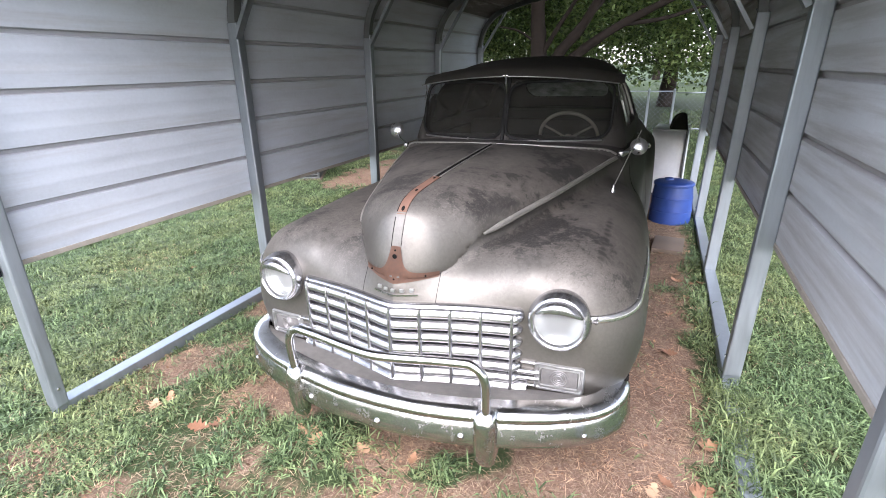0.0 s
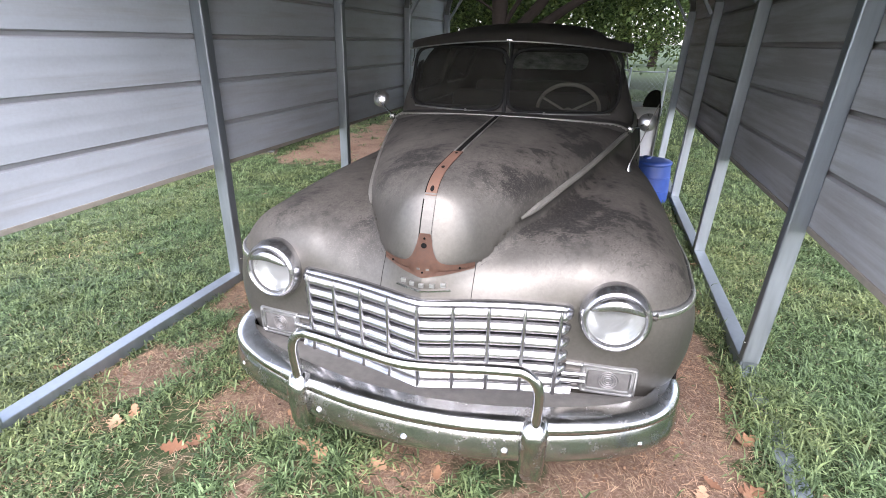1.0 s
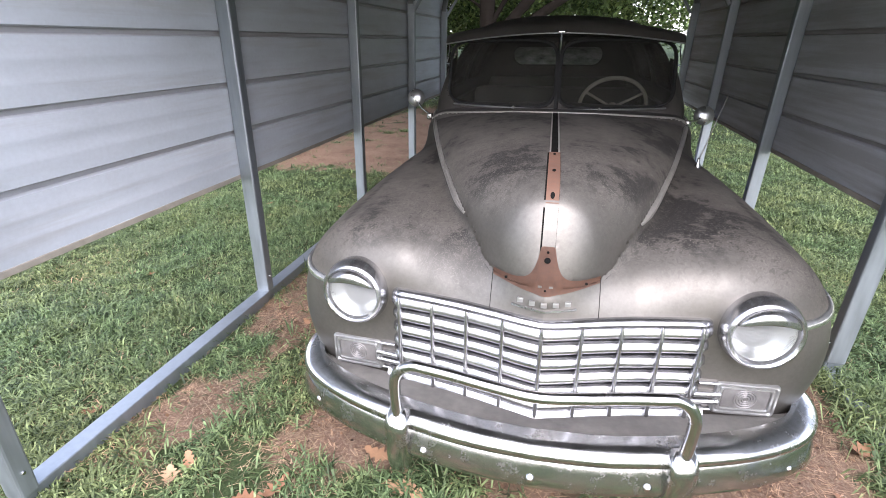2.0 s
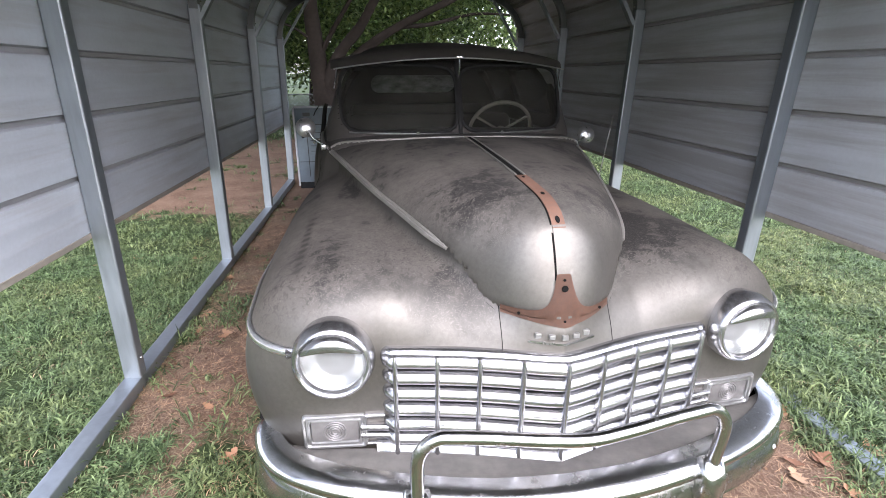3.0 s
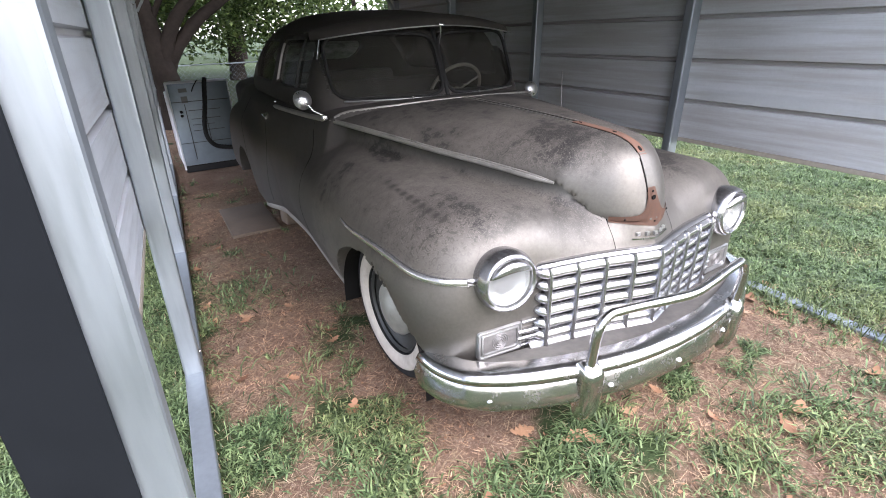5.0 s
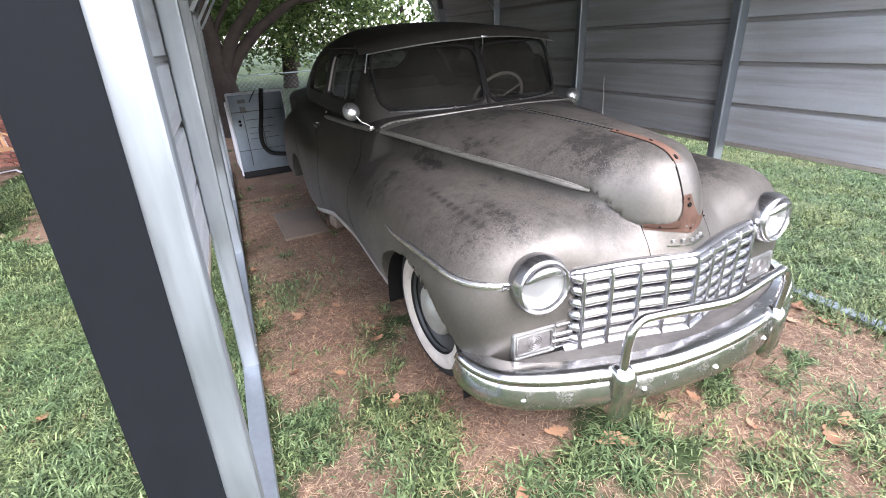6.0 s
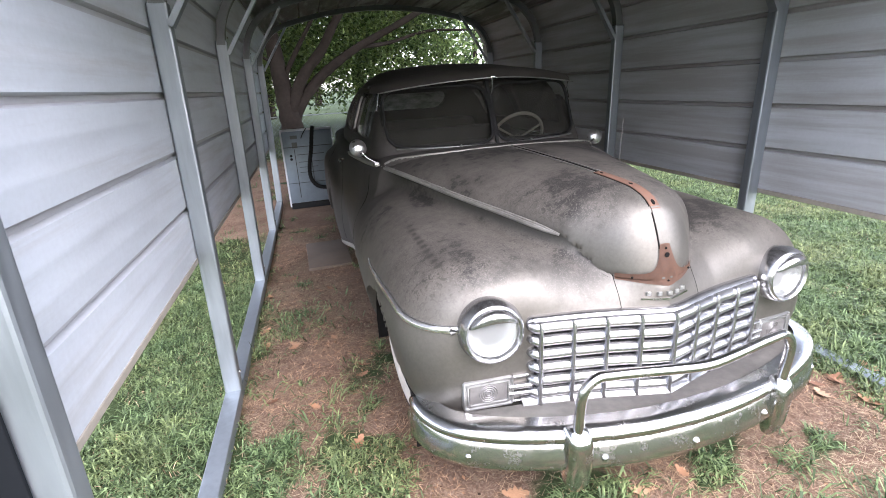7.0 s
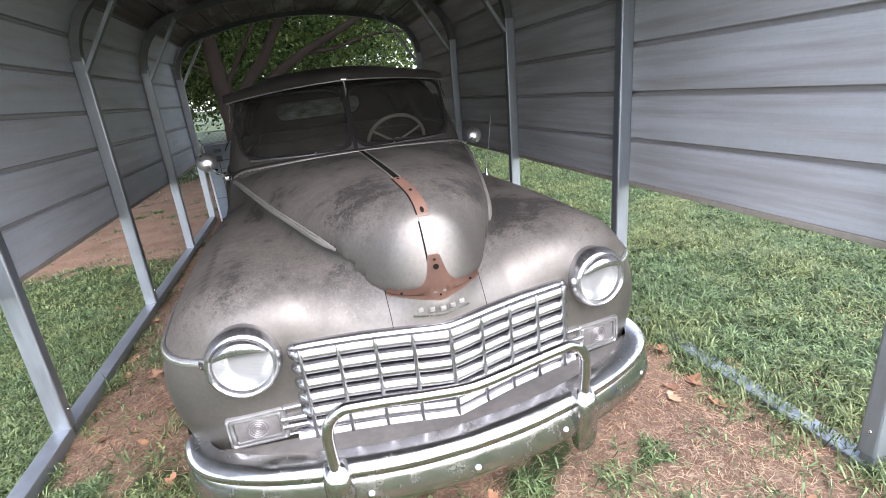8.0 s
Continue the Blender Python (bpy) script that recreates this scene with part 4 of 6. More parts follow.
build_bumper()


# grille
def build_grille():
    rows = [0.652, 0.597, 0.542, 0.487, 0.432]
    xs = np.linspace(-0.488, 0.488, 43)
    # dark sheet added behind the bars; its colour is the shade between them
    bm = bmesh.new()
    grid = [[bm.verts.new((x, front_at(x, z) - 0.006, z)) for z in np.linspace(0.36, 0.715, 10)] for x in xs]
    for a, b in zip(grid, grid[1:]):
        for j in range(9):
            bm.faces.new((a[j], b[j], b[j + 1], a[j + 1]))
    on_car("grille_gap_shade", bm, DARK)

    def grow(x):
        return 1 + 0.55 * max(0, 1 - abs(x) / 0.5)

    def bar(name, z, sec, reach, tip):
        bm = bmesh.new()
        px = np.concatenate([[-reach - 0.028, -reach - 0.022, -reach - 0.010], np.linspace(-reach, reach, 47), [reach + 0.010, reach + 0.022, reach + 0.028]])
        path = [(x, front_at(float(np.clip(x, -0.505, 0.505)), z) + (0.008 if abs(x) > reach else 0), z) for x in px]
        sc = [0.25, 0.7, 0.95] + [1.0] * 47 + [0.95, 0.7, 0.25]
        if not tip:
            sc = None
        rr = []
        for i, p in enumerate(path):
            q = sc[i] if sc else 1.0
            rr.append([bm.verts.new((p[0], p[1] - d * q * (grow(p[0]) if not tip else 1), p[2] + c * q * (grow(p[0]) if not tip else 1))) for c, d in sec])
        k = len(sec)
        for r0, r1 in zip(rr, rr[1:]):
            for j in range(k):
                bm.faces.new((r0[j], r1[j], r1[(j + 1) % k], r0[(j + 1) % k]))
        bm.faces.new(rr[0]), bm.faces.new(rr[-1][::-1])
        on_car(name, bm, SATIN, "", 60)

    blade = [(0.020, 0.0), (0.020, 0.010), (0.018, 0.022), (0.011, 0.032), (0.001, 0.039), (-0.009, 0.042), (-0.016, 0.037), (-0.019, 0.020), (-0.019, 0.0)]
    top = [(0.030, -0.012), (0.034, 0.006), (0.030, 0.020), (0.020, 0.026), (0.017, 0.022), (0.012, 0.034), (-0.004, 0.044), (-0.018, 0.042), (-0.026, 0.028), (-0.027, -0.006)]
    bar("grille_top_bar", 0.708, top, 0.490, True)
    for z in rows:
        bar("grille_bar", z, blade, 0.487, True)
    skirt = [(0.012, 0.0), (0.016, 0.022), (0.0, 0.040), (-0.030, 0.050), (-0.058, 0.060), (-0.064, 0.062), (-0.068, 0.052), (-0.066, 0.0)]
    bar("grille_skirt", 0.398, skirt, 0.512, False)
    rim = [(0.007, 0.0), (0.008, 0.062), (0.003, 0.068), (-0.005, 0.068), (-0.009, 0.062), (-0.009, 0.0)]
    bar("grille_sill", 0.338, rim, 0.516, False)
    for k in range(-4, 5):
        x = 0.1195 * k
        zs = np.linspace(0.345, 0.728, 16)
        path = [(x, front_at(x, z) - (0.038 if z > 0.42 else 0.038 + (0.42 - z) * 0.32), z) for z in zs]
        sec = [(-0.0075, 0.0), (-0.006, 0.010), (-0.002, 0.014), (0.002, 0.014), (0.006, 0.010), (0.0075, 0.0), (0.006, -0.02), (-0.006, -0.02)]
        sc = [0.35, 0.7] + [1.0] * 12 + [1.0, 0.6]
        bm = strip(bmesh.new(), path, [(0, -1, 0)] * len(path), sec, sc)
        on_car("grille_rib", bm, SATIN, "", 60)


build_grille()


# lamps
def build_lamps():
    for s in (-1, 1):
        m = pose(s * 0.652, 1.592, 0.714, 88, 0, 4 * s)
        lamp = on_car("headlight", lathe(bmesh.new(), [(0.090, -0.02), (0.0915, 0.002), (0.095, 0.010), (0.101, 0.013), (0.107, 0.010), (0.112, 0.002), (0.116, -0.010), (0.119, -0.022), (0.120, -0.032), (0.112, -0.09)], 48, m), SATIN, "round headlight in a polished chrome rim")
        on_car("lens", lathe(bmesh.new(), [(0, 0.016), (0.03, 0.0145), (0.06, 0.009), (0.080, 0.001), (0.0915, -0.008), (0.0915, -0.012), (0.06, 0.004), (0, 0.011)], 40, m), LENS, "", 40, lamp)
        on_car("reflector", lathe(bmesh.new(), [(0, -0.075), (0.03, -0.068), (0.06, -0.045), (0.085, -0.012), (0.0905, -0.008)], 32, m), SILVER, "", 60, lamp)
        on_car("bulb", lathe(bmesh.new(), [(0, -0.045), (0.005, -0.047), (0.007, -0.055), (0.006, -0.065), (0, -0.075)], 16, m), WHITE, "", 60, lamp)
        bm = bmesh.new()
        rows = []
        for i in range(25):
            a = radians(24 + 132 * i / 24)
            bow = math.sin(math.pi * i / 24)
            ex = 0.094 * math.cos(a)
            lip = Vector((ex, 0.060 - 0.026 * (ex / 0.092) ** 2, 0.012 + 0.028 * bow ** 0.8))
            root = Vector((0.096 * math.cos(a), 0.096 * math.sin(a), 0.008))
            row = []
            for t in (0.0, 0.25, 0.5, 0.75, 1.0):
                p = root.lerp(lip, t)
                row.append(p + Vector((0, 0.010, 0.012)) * (math.sin(math.pi * t) * bow))
            row += [row[-1] - Vector((0, 0.003, 0.001)), row[2] - Vector((0, 0.004, 0.004)), row[0] - Vector((0, 0.004, 0.004))]
            rows.append([bm.verts.new(m @ p) for p in row])
        for r0, r1 in zip(rows, rows[1:]):
            for j in range(8):
                bm.faces.new((r0[j], r0[(j + 1) % 8], r1[(j + 1) % 8], r1[j]))
        bm.faces.new(rows[0]), bm.faces.new(rows[-1][::-1])
        on_car("lamp_hood", bm, SATIN, "small chrome visor over the lens", 50, lamp)
        # parking lamp
        cx, cz = s * 0.664, 0.452
        y = front_at(cx, cz)
        slope = math.degrees(math.atan2(front_at(abs(cx) + 0.06, cz) - front_at(abs(cx) - 0.06, cz), 0.12)) * s
        m = pose(cx, y - 0.004, cz, 0, 0, slope)
        bm = bmesh.new()
        rings = []
        for w, h, d, r in ((0.098, 0.062, 0.012, 0.014), (0.098, 0.062, -0.003, 0.014), (0.094, 0.058, -0.009, 0.012), (0.089, 0.053, -0.008, 0.011), (0.086, 0.050, -0.002, 0.010), (0.083, 0.047, -0.002, 0.010), (0.080, 0.044, -0.008, 0.009), (0.075, 0.040, -0.008, 0.009), (0.072, 0.037, 0.0, 0.008)):
            pts = []
            for qx, qz, a0 in ((1, 1, 0), (-1, 1, 90), (-1, -1, 180), (1, -1, 270)):
                for k in range(4):
                    a = radians(a0 + 30 * k)
                    pts.append((qx * (w - r) + r * math.cos(a), d, qz * (h - r) + r * math.sin(a)))
            rings.append([bm.verts.new(m @ Vector(p)) for p in pts])
        for r0, r1 in zip(rings, rings[1:]):
            for j in range(16):
                bm.faces.new((r0[j], r0[(j + 1) % 16], r1[(j + 1) % 16], r1[j]))
        bm.faces.new(rings[0])
        park = on_car("parking_lamp", bm, DULL, "rectangular parking lamp with a ringed clear lens", 50)
        bm = boxed(-0.072, 0.072, -0.004, 0.006, -0.037, 0.037, 0.003, m)
        for k, r in enumerate((0.010, 0.018, 0.026, 0.034)):
            lathe(bm, [(r - 0.003, 0.0), (r, 0.0025), (r + 0.003, 0.0)], 24, m @ pose(0, -0.004, 0, 90, 0, 0))
        on_car("lens", bm, PARKLENS, "", 30, park)
        for dz in (0.056, -0.056):
            xs = np.linspace(0.57, 0.512, 4)
            rail = [Vector((s * x, front_at(float(x), cz + dz) - 0.003, cz + dz)) for x in xs]
            on_car("lamp_rail", strip(bmesh.new(), rail, [(0, -1, 0)] * 4, half_round(0.007, 0.011)), SATIN, "", 50)
        for dz in (0.012, -0.02):
            a = Vector((s * 0.584, front_at(0.588, cz + dz) - 0.006, cz + dz))
            b = Vector((s * 0.500, front_at(0.50, cz + dz) - 0.012, cz + dz))
            on_car("lamp_link", strip(bmesh.new(), [a, b], [(0, -1, 0)] * 2, half_round(0.011, 0.012)), SATIN, "", 50)


SILVER = plain("silvered_reflector", (0.88, 0.88, 0.87), 0.22, 1.0, 30.0, 0.04, 0.03)
DULL = plain("dull_lamp_frame", (0.38, 0.38, 0.37), 0.36, 0.9, 30.0, 0.2, 0.05)
PARKLENS = plain("ribbed_clear_lens", (0.12, 0.115, 0.11), 0.4, 0.2, 60.0, 0.25, 0.2)
build_lamps()


# mouldings on the hood and the fenders
def build_mouldings():
    for s in (-1, 1):
        ys = np.linspace(1.79, 3.22, 40)
        path, nrm = [], []
        for y in ys:
            z = float(spear_z(y)) - 0.004
            x = side_at(y, z, hood_solid) + 0.004
            path.append((s * (x - 0.003), y, z))
            nrm.append(Vector((s * 0.80, -0.25, 0.55)))
        sc = [0.3, 0.55, 0.75] + [0.82] * 37
        sec = [(0.017, -0.012), (0.016, 0.004), (0.010, 0.009), (0.008, 0.005), (0.003, 0.005), (0.001, 0.011), (-0.008, 0.010), (-0.015, 0.004), (-0.016, -0.012)]
        on_car("hood_moulding", strip(bmesh.new(), path, nrm, sec, sc), MOULD, "dusty dull chrome hood spear", 40)
        ys = np.linspace(3.245, 4.22, 22)
        path = [(s * (side_at(y, z) + 0.001), y, z) for y in ys for z in (1.078 - 0.012 * (y - 3.24),)]
        on_car("door_moulding", strip(bmesh.new(), path, [(s, 0, 0.3)] * 22, half_round(0.016, 0.010), [0.6] + [1] * 19 + [0.8, 0.4]), MOULD, "", 40)
        # fender bead from the headlight round to behind the wheel opening
        path, nrm = [], []
        for t in np.linspace(0, 1, 40):
            y = 1.605 + 0.93 * t
            z = 0.712 + 0.022 * math.sin(math.pi * min(1, t * 1.1)) + 0.015 * max(0, t - 0.75) * 4 * (t - 0.75) * 4
            y = max(y, front_at(0.785 * 1, z) - 0.0) if t < 0.03 else y
            x = side_at(y, z)
            path.append((s * x, y, z))
            nv = car_normal(x, y, z)
            nrm.append(Vector((s * nv.x, nv.y, nv.z)))
        sc = [0.9, 1.15] + [1.0] * 24 + list(np.linspace(1, 0.35, 14))
        on_car("fender_moulding", strip(bmesh.new(), path, nrm, half_round(0.017, 0.013), sc), MOULD2, "chrome bead along the fender", 40)
        # dark seam between hood and nose
        path, nrm = [], []
        for t in np.linspace(0, 1, 24):
            yy = 1.624 + 0.168 * t
            x = float(spear_x(yy)) + 0.0125
            z = bisect(lambda q: fender_solid(x + 0 * q, yy + 0 * q, q), 1.2, 0.7)
            path.append((s * x, yy, z))
            nrm.append((s * 0.3, -0.45, 0.85))
        on_car("seam", strip(bmesh.new(), path, nrm, [(-0.0018, -0.012), (-0.0018, 0.0036), (0.0018, 0.0036), (0.0018, -0.012)]), DARK)
        path = [(s * 0.168, front_at(0.168, z), z) for z in np.linspace(0.846, 0.738, 9)]
        on_car("seam", strip(bmesh.new(), path, [(0, -1, 0)] * 9, [(-0.0011, -0.004), (-0.0011, 0.0007), (0.0011, 0.0007), (0.0011, -0.004)]), DARK)
    # bare bracket at the nose
    bm = bmesh.new()
    cols = []
    for x in np.linspace(-0.166, 0.166, 49):
        a = abs(x)
        lo = 0.812 + 0.022 * a / 0.166
        hi = 0.857 - 0.001 * a / 0.166 + 0.105 * math.exp(-max(0, a - 0.020) / 0.017)
        hi = min(hi, 0.960)
        cols.append([bm.verts.new((x, front_at(max(abs(float(x)), 0.010), lo + (hi - lo) * t) - 0.0045, lo + (hi - lo) * t)) for t in np.linspace(0, 1, 8)])
    for a, b in zip(cols, cols[1:]):
        for j in range(7):
            bm.faces.new((a[j], b[j], b[j + 1], a[j + 1]))
    bmesh.ops.solidify(bm, geom=bm.faces[:], thickness=0.004)
    bracket = on_car("nose_bracket", bm, PRIMER, "bare rust-brown primer bracket with bolt holes", 40)
    # bolt holes are near-black discs, their shade put into the colour
    for x, z, r in ((0, 0.922, 0.0095), (0, 0.945, 0.0038), (0, 0.830, 0.0035), (-0.122, 0.845, 0.004), (0.122, 0.845, 0.004)):
        y = front_at(x or 0.012, z) - 0.0095
        on_car("hole", lathe(bmesh.new(), [(0, 0.001), (r, 0.001), (r, -0.002)], 14, pose(x, y, z, 90, 0, 0)), DARK, "", 40, bracket)
    # centre strip over the hood
    def centre(name, lo, hi, w, lift, mat, label="", x0=0.0):
        yy = list(np.linspace(lo, hi, 18))
        path = [(x0, y, float(hood_top(y))) for y in yy]
        nn = []
        for y in yy:
            d = (float(hood_top(y + 0.004)) - float(hood_top(y - 0.004))) / 0.008
            nn.append(Vector((0, -d, 1)).normalized())
        on_car(name, strip(bmesh.new(), path, nn, [(-w, -0.012), (-w, lift), (w, lift), (w, -0.012)]), mat, label)

    centre("hood_slot", 1.562, 2.0, 0.0225, 0.0006, DARK, x0=-0.0022)
    centre("hood_slot", 2.0, 2.92, 0.016, 0.001, DARK)
    centre("centre_strip", 1.625, 2.0, 0.0195, 0.003, PRIMER, "rust-brown primer strip with slotted holes")
    centre("centre_strip", 1.562, 1.632, 0.0195, 0.0025, PAINT)
    for x in (-0.0155, 0.0155):
        centre("slot_edge", 2.0, 2.92, 0.0028, 0.005, MOULD, x0=x)
    # strip holes: near-black discs again, with shade as colour
    for y, r in ((1.645, 0.009), (1.776, 0.008), (1.97, 0.007)):
        d = (float(hood_top(y + 0.004)) - float(hood_top(y - 0.004))) / 0.008
        tilt = math.degrees(math.atan2(d, 1))
        on_car("hole", lathe(bmesh.new(), [(0, 0.0045), (r, 0.0045), (r, 0.0)], 14, pose(0, y, float(hood_top(y)), tilt, 0, 0) @ Matrix.Diagonal((0.75, 1.35, 1, 1))), DARK)
    # raised maker's plate: plain bars on the nose
    for k in range(5):
        x = -0.072 + 0.036 * k
        y = front_at(x, 0.786)
        on_car("badge_bar", boxed(x - 0.009, x + 0.009, y - 0.007, y + 0.004, 0.779, 0.793, 0.0015), DULL2)
    bm = bmesh.new()
    path = [(x, front_at(float(x), 0.769) - 0.003, 0.769 - 0.004 * (1 - abs(x) / 0.1)) for x in np.linspace(-0.098, 0.098, 21)]
    on_car("badge_underline", strip(bm, path, [(0, -1, 0)] * 21, [(-0.003, -0.003), (-0.003, 0.003), (0.003, 0.003), (0.003, -0.003)]), CHROME)


DULL2 = plain("pale_worn_chrome", (0.52, 0.52, 0.52), 0.30, 0.9, 30.0, 0.15, 0.04)
MOULD = plain("dusty_chrome", (0.30, 0.29, 0.265), 0.45, 0.6, 50.0, 0.3, 0.1)
MOULD2 = plain("dull_chrome_bead", (0.66, 0.66, 0.65), 0.24, 0.95, 50.0, 0.2, 0.04)
build_mouldings()


# wheels
def build_wheels():
    for y in (2.235, 5.27):
        for s in (-1, 1):
            turn = 5 if y < 3 else 0
            m = pose(s * (0.785 if y < 3 else 0.74), y, 0.348, 0, 0, turn) @ pose(0, 0, 0, 0, 90 * s, 0)
            wheel = on_car("wheel", lathe(bmesh.new(), [(0.205, 0.05), (0.215, 0.062), (0.222, 0.058), (0.225, 0.03), (0.225, -0.06)], 40, m), RIM, "dark steel wheel with a whitewall tyre", 40)
            tread = [(0.222, 0.050), (0.226, 0.068), (0.300, 0.080), (0.322, 0.078), (0.338, 0.070), (0.346, 0.056)]
            for k in range(5):
                zc = 0.044 - 0.022 * k
                tread += [(0.348, zc + 0.008), (0.348, zc - 0.006), (0.340, zc - 0.008), (0.340, zc - 0.012)]
            tread += [(0.346, -0.060), (0.330, -0.076), (0.28, -0.086), (0.222, -0.05)]
            on_car("tyre", lathe(bmesh.new(), tread, 56, m), BLACK, "", 30, wheel)
            on_car("whitewall", lathe(bmesh.new(), [(0.228, 0.070), (0.240, 0.080), (0.262, 0.086), (0.284, 0.085), (0.298, 0.082), (0.302, 0.076)], 56, m), WHITEWALL, "aged cream whitewall ring", 50, wheel)
            on_car("rim_disc", lathe(bmesh.new(), [(0.21, 0.040), (0.19, 0.030), (0.16, 0.012), (0.13, 0.02), (0.12, 0.03)], 40, m), RIM, "", 50, wheel)
            on_car("hubcap", lathe(bmesh.new(), [(0.135, 0.030), (0.136, 0.050), (0.122, 0.068), (0.09, 0.082), (0.06, 0.088), (0.05, 0.095), (0, 0.097)], 36, m), PAINT2, "dull grey domed hubcap", 50, wheel)
            on_car("brake_drum", lathe(bmesh.new(), [(0, 0.0), (0.15, 0.0), (0.15, -0.07), (0, -0.08)], 24, m), DARK, "", 30, wheel)
    # underside, axles and wells coloured near-black for the shade under the car
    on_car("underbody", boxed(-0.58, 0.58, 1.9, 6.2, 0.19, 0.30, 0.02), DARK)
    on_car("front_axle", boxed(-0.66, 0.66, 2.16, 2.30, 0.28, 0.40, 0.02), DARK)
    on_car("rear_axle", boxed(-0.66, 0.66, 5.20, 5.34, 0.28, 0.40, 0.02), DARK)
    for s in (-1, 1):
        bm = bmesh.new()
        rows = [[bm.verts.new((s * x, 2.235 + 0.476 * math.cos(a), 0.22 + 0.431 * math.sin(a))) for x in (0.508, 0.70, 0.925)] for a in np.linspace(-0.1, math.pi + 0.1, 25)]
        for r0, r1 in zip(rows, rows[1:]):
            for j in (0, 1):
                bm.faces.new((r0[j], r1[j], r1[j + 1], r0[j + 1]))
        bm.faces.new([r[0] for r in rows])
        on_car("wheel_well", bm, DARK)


RIM = plain("dark_steel_and_rib_shade", (0.035, 0.036, 0.034), 0.5, 0.3, 30.0, 0.3, 0.05)
PAINT2 = plain("dull_grey_hubcap", (0.34, 0.34, 0.31), 0.42, 0.5, 25.0, 0.25, 0.06)
build_wheels()


# cabin: glass, visor, mirrors, inside
def build_cabin():
    for s in (-1, 1):
        bm = bmesh.new()
        g = [[bm.verts.new((s * x, float(screen_y(np.array(x), np.array(z))) + 0.026, z)) for z in np.linspace(1.155, 1.55, 9)] for x in np.linspace(0.004, 0.685, 16)]
        for a, b in zip(g, g[1:]):
            for j in range(8):
                bm.faces.new((a[j], b[j], b[j + 1], a[j + 1]))
        on_car("windscreen_pane", bm, GLASS, "dusty dark windscreen pane").visible_shadow = False
        # rubber and chrome round each opening
        loop = []
        for k in range(48):
            a = 2 * math.pi * k / 48
            c, d = math.cos(a), math.sin(a)
            hx, hz = 0.327, 0.180
            x = 0.337 + hx * math.copysign(abs(c) ** 0.38, c)
            z = 1.350 + hz * math.copysign(abs(d) ** 0.38, d)
            loop.append((s * x, float(screen_y(np.array(max(x, 0.0)), np.array(z))) - 0.001, z))
        bm = bmesh.new()
        n = len(loop)
        rows = []
        for k, p in enumerate(loop):
            t = (Vector(loop[(k + 1) % n]) - Vector(loop[k - 1])).normalized()
            o = Vector((0, -1, 0.35)).normalized()
            w = t.cross(o)
            rows.append([bm.verts.new(Vector(p) + w * c + o * d) for c, d in ((-0.009, -0.01), (-0.009, 0.004), (0, 0.008), (0.009, 0.004), (0.009, -0.01))])
        for k in range(n):
            for j in range(5):
                bm.faces.new((rows[k][j], rows[k][(j + 1) % 5], rows[(k + 1) % n][(j + 1) % 5], rows[(k + 1) % n][j]))
        on_car("windscreen_rubber", bm, BLACK)
        path = [(s * x, float(screen_y(np.array(x), np.array(1.163))) - 0.006, 1.166) for x in np.linspace(0.012, 0.62, 24)]
        on_car("windscreen_chrome", strip(bmesh.new(), path, [(0, -1, 0.4)] * 24, half_round(0.0045, 0.005)), DULL)
        # cowl bead behind the hood
        path = []
        for x in np.linspace(0.0, 0.72, 26):
            y = 2.945 + 0.24 * (x / 0.72) ** 2.2
            path.append((s * x, y, top_at(x, y) + 0.002))
        on_car("cowl_bead", strip(bmesh.new(), path, [(0, 0, 1)] * 26, half_round(0.007, 0.007)), MOULD)
        # wiper pivot
        y = float(screen_y(np.array(0.24), np.array(1.165)))
        on_car("wiper_pivot", lathe(bmesh.new(), [(0.009, -0.01), (0.009, 0.008), (0.005, 0.014), (0, 0.015)], 10, pose(s * 0.24, y - 0.022, 1.166, 40)), DULL)
        # side panes
        for lo, hi in ((3.56, 4.38), (4.42, 5.24)):
            bm = bmesh.new()
            g = []
            for y in np.linspace(lo, hi, 10):
                col = []
                for z in np.linspace(1.19, 1.53, 7):
                    x = bisect(lambda q: cabin_solid(q, y + 0 * q, z + 0 * q), 1.0, 0.2)
                    col.append(bm.verts.new((s * (x - 0.024), y, z)))
                g.append(col)
            for a, b in zip(g, g[1:]):
                for j in range(6):
                    bm.faces.new((a[j], b[j], b[j + 1], a[j + 1]))
            on_car("side_pane", bm, SIDEGLASS).visible_shadow = False

        def edge(y, z0, z1, lean=0.10):
            out = []
            for z in np.linspace(z0, z1, 8):
                yy = y + lean * (z - 1.35)
                out.append((s * (bisect(lambda q: cabin_solid(q, yy + 0 * q, z + 0 * q), 1.0, 0.2) - 0.008), yy, z))
            return out
        on_car("window_post", strip(bmesh.new(), edge(4.335, 1.215, 1.505), [(s, 0, 0)] * 8, half_round(0.005, 0.008)), MOULD)
        on_car("vent_post", strip(bmesh.new(), edge(3.86, 1.215, 1.505), [(s, 0, 0)] * 8, half_round(0.008, 0.004)), RIM)
        # door seams, handle, hinges
        for y in (3.36, 4.40, 5.02):
            zs = np.linspace(0.30, 1.05, 16)
            path = [(s * side_at(y + 0.02 * math.sin((z - 0.3) * 2), z), y + 0.02 * math.sin((z - 0.3) * 2), z) for z in zs]
            on_car("door_seam", strip(bmesh.new(), path, [(s, 0, 0)] * 16, [(-0.002, -0.004), (-0.002, 0.0012), (0.002, 0.0012), (0.002, -0.004)]), DARK)
        x = side_at(4.30, 1.0)
        bm = tube(bmesh.new(), smooth_path([(s * (x - 0.005), 4.33, 1.0), (s * (x + 0.035), 4.33, 1.0), (s * (x + 0.042), 4.29, 0.998), (s * (x + 0.04), 4.20, 0.992)], 4), 0.009, 8)
